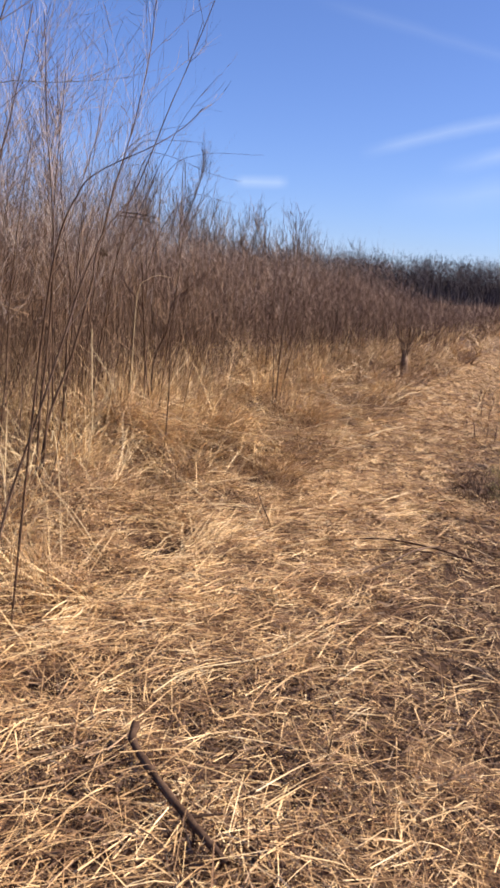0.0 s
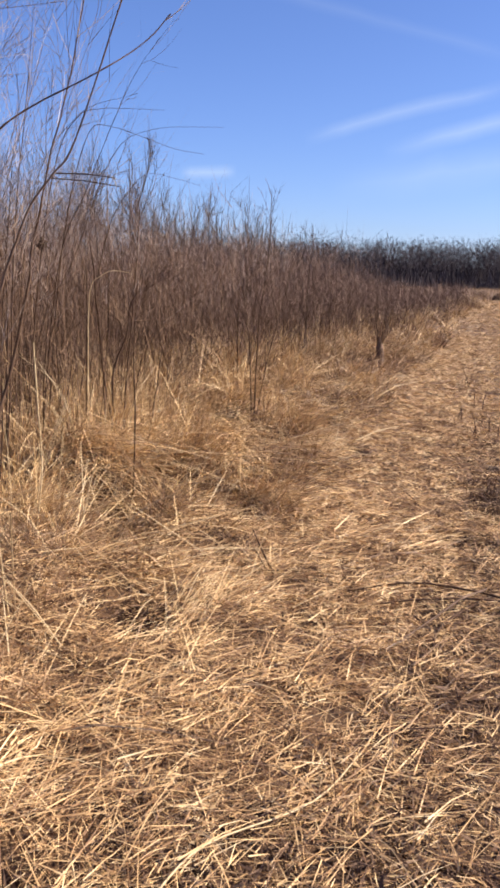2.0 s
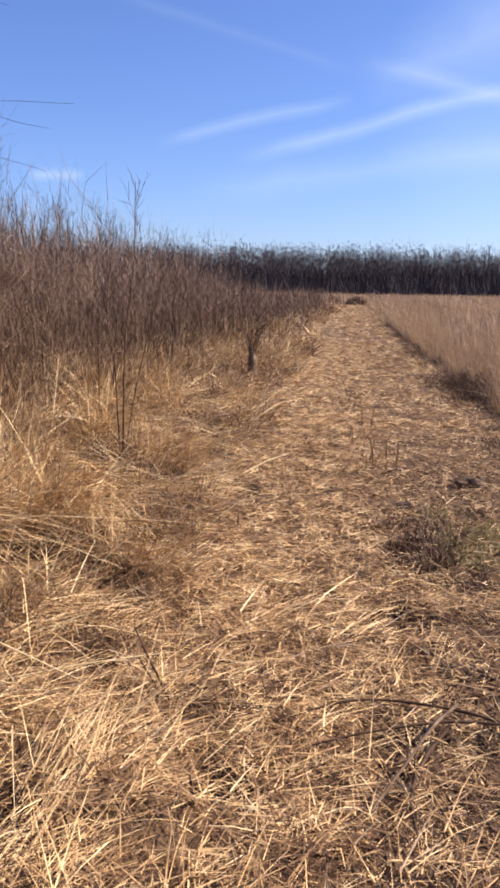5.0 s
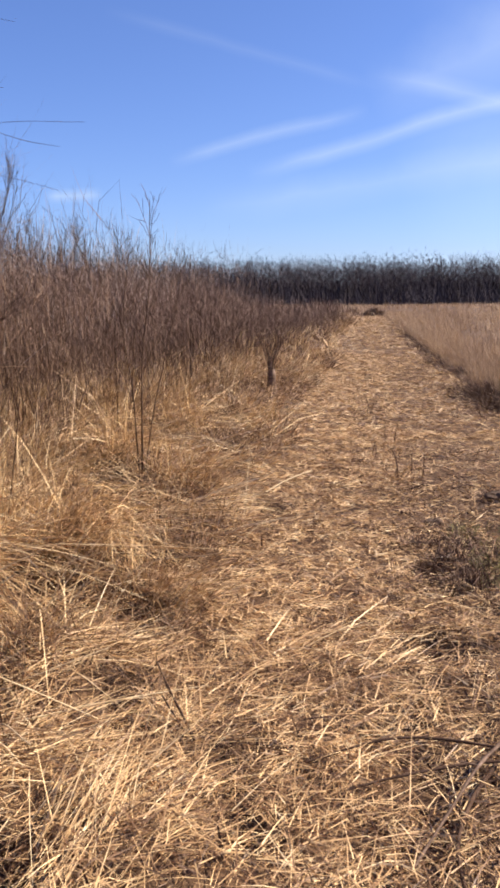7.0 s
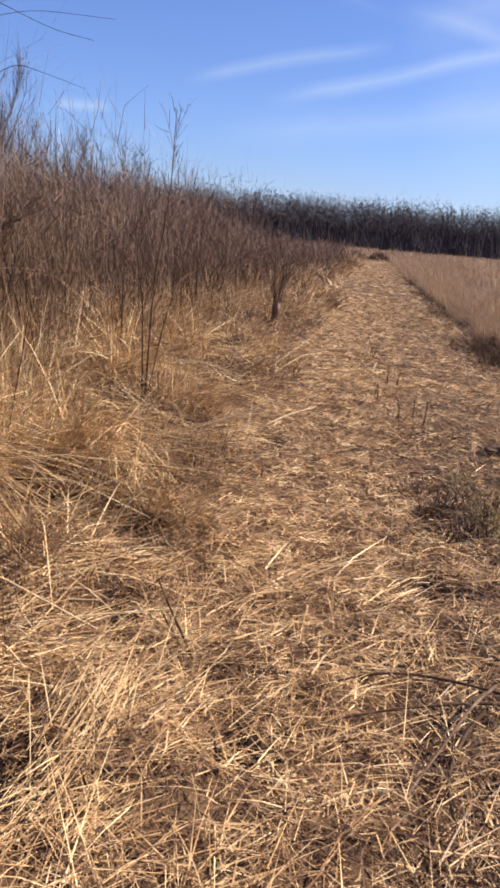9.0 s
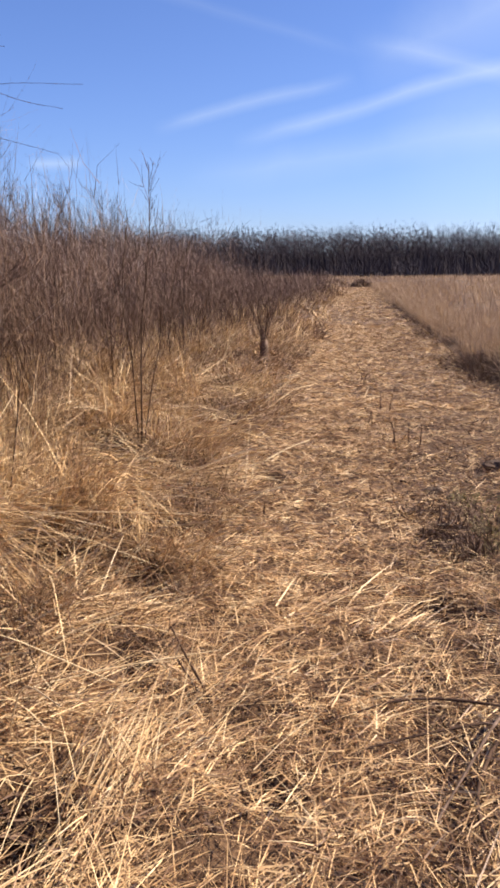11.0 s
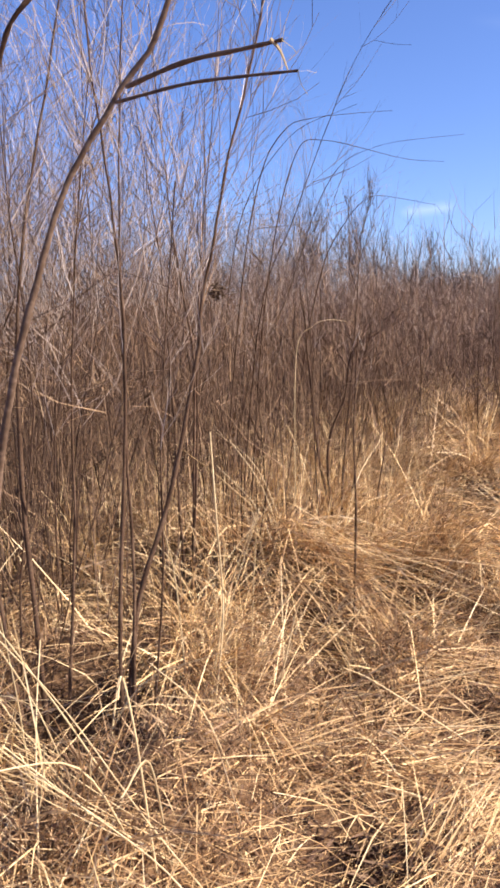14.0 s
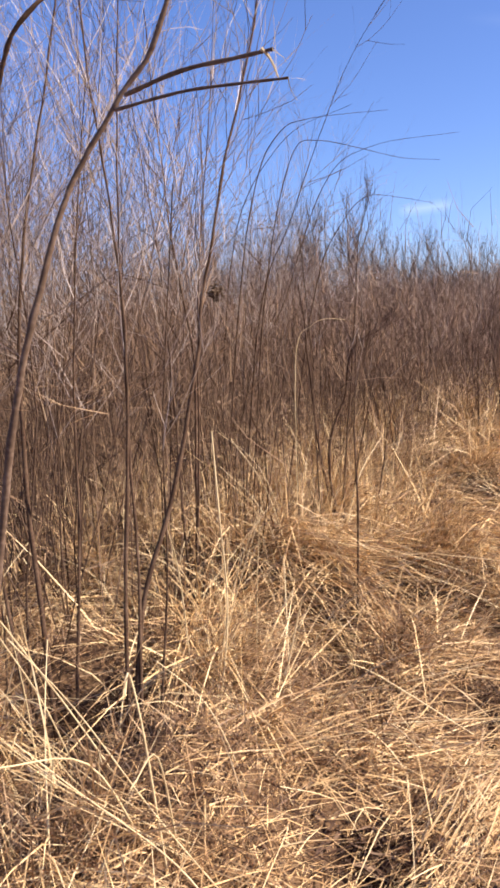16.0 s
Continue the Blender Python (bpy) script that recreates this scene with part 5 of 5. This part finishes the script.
stick("standing_twig", [(-0.57, 2.45, 0.0), (-0.62, 2.50, 0.06), (-0.70, 2.60, 0.12), (-0.78, 2.72, 0.17)], 0.006, 0.003, M_DARK, "dark broken twig stuck upright in the straw", 1)
stick("standing_twig", [(-0.60, 2.47, 0.0), (-0.66, 2.53, 0.05), (-0.73, 2.60, 0.10)], 0.005, 0.003, M_DARK, "dark broken twig stuck upright in the straw")
stick("pale_log", [(-1.62, 13.3, 0.06), (-1.41, 13.19, 0.07), (-1.15, 13.25, 0.06)], 0.03, 0.024, M_STALK, "pale dead branch lying at the grass edge")
stick("fallen_branch", [(-1.95, 7.65, 0.16), (-1.79, 7.61, 0.2), (-1.55, 7.4, 0.2), (-1.37, 7.22, 0.12)], 0.012, 0.008, M_STALK, "pale dead branch bowed over flattened grass")


def weed(x, y, height, count, label="small clump of dark dead weed stalks"):
    root = tagged(new("dead_weed"), label, "weed", "dead weeds")
    for _ in range(count):
        a = rng.uniform(0, 6.28)
        l = rng.uniform(0.05, 0.5)
        pts = whip((x + rng.normal(0, 0.05), y + rng.normal(0, 0.05), float(gz(x, y)) - 0.02), (math.cos(a) * l, math.sin(a) * l, 1), height * rng.uniform(0.5, 1.1), 0.1, 4, 0.1)
        link_mesh("weed_stalk", *tube(pts, np.linspace(0.007, 0.003, 5), 5), M_SCRAP, root)


weed(0.27, 6.7, 0.26, 2)
weed(0.40, 6.75, 0.3, 2)
weed(0.05, 7.6, 0.2, 2)
weed(0.30, 8.4, 0.3, 2)
weed(0.46, 4.55, 0.14, 9, "matted tuft of dark withered weed")
weed(0.55, 4.1, 0.12, 9, "matted tuft of dark withered weed")
weed(0.0, 10.5, 0.3, 3)
for wx, wy in ((1.75, 12.2), (1.9, 12.6), (1.65, 11.6), (2.1, 12.0)):
    weed(wx, wy, 0.35, 14, "dark tangle of dead weeds at the field's edge")
weed(-0.5, 0.85, 0.08, 6, "matted tuft of dark withered weed")


def clod(x, y, size):
    """A lump of dark soil thrown up on the strip."""
    bm = bmesh.new()
    bmesh.ops.create_icosphere(bm, subdivisions=3, radius=1.0)
    for v in bm.verts:
        k = 1 + 0.35 * noise.noise(v.co * 1.7 + Vector((x, y, 0))) + 0.15 * noise.noise(v.co * 5)
        v.co = Vector((v.co.x * size * 1.3 * k, v.co.y * size * k, max(-0.3, v.co.z) * size * 0.7 * k))
    me = bpy.data.meshes.new("soil_clod")
    bm.to_mesh(me)
    bm.free()
    me.materials.append(M_SOIL)
    ob = new("soil_clod", me)
    ob.location = (x, y, float(gz(x, y)))
    tagged(ob, "dark crumbly clod of soil on the mown strip", "clod", "soil clods")


clod(0.44, 5.27, 0.05)
clod(0.98, 5.9, 0.09)
clod(0.15, 5.0, 0.03)

# a patch of fresh grass on the field side of the strip
fresh = [tussocks(40, 40, (0.6, 1.3), (3.9, 5.2), (0.04, 0.12), (0.003, 0.006), 0.5, 0.0, 3.0, 0.1, 2)]
tagged(link_mesh("green_patch", *join(fresh), M_GREEN), "small patch of short fresh green grass", "grass", kind="stuff")

# ---- small things caught in the near stems ----


def nest(x, y, z, size):
    """A ball of dry leaves and fibres lodged in a fork."""
    chunks = []
    for _ in range(90):
        d = rng.normal(0, 1, 3)
        d /= np.linalg.norm(d)
        p = np.array([x, y, z]) + d * size * rng.uniform(0.2, 1.0)
        chunks.append(tube(whip(p, turned(d, 1.5), size * rng.uniform(0.5, 1.0), 0.0, 3, 0.5), np.array([0.002, 0.003, 0.002, 0.001]), 4))
    tagged(link_mesh("leaf_nest", *join(chunks), M_SOIL), "dark ball of withered leaves lodged in willow stems", "nest")


nest(-1.455, 1.86, 1.59, 0.022)
n_caught = 36
caught = strands(rng.normal(-1.98, 0.10, n_caught), rng.normal(1.78, 0.08, n_caught), rng.normal(1.3, 0.03, n_caught), rng.normal(0.6, 1.3, n_caught),
                 rng.uniform(0.08, 0.22, n_caught), rng.uniform(0.0015, 0.003, n_caught), rng.uniform(1.3, 1.7, n_caught), rng.normal(0.1, 0.2, n_caught), 2)
tagged(link_mesh("caught_grass", *caught, M_THATCH), "wisp of pale grass caught between willow stems", "grass", kind="stuff")
stalk([(-2.02, 3.2, 0.1), (-2.03, 3.25, 0.8), (-2.02, 3.28, 1.36), (-1.95, 3.31, 1.47), (-1.88, 3.33, 1.50), (-1.80, 3.37, 1.49)], 0.002, 0.0015, "tall dry stalk with a bowed pale head")


def heap(x, y, rx, ry, h, n, width):
    """A low heap of cut brush."""
    a, r = rng.uniform(0, 6.28, n), np.sqrt(rng.uniform(0, 1, n))
    px, py = x + rx * r * np.cos(a), y + ry * r * np.sin(a)
    pz = gz(px, py) + h * (1 - r ** 2) * rng.uniform(0.1, 1, n)
    v = strands(px, py, pz, rng.uniform(0, 6.28, n), rng.uniform(0.2, 0.6, n), np.full(n, width), rng.uniform(0.8, 1.7, n), rng.normal(0, 0.3, n), 1)
    return tagged(link_mesh("brush_heap", *v, M_SCRAP), "low brown heap of cut brush where the strip ends", "brush heap")


heap(0.6, 78.0, 1.1, 1.0, 0.75, 900, 0.05)
heap(-1.6, 82.0, 0.9, 1.0, 0.5, 500, 0.05)
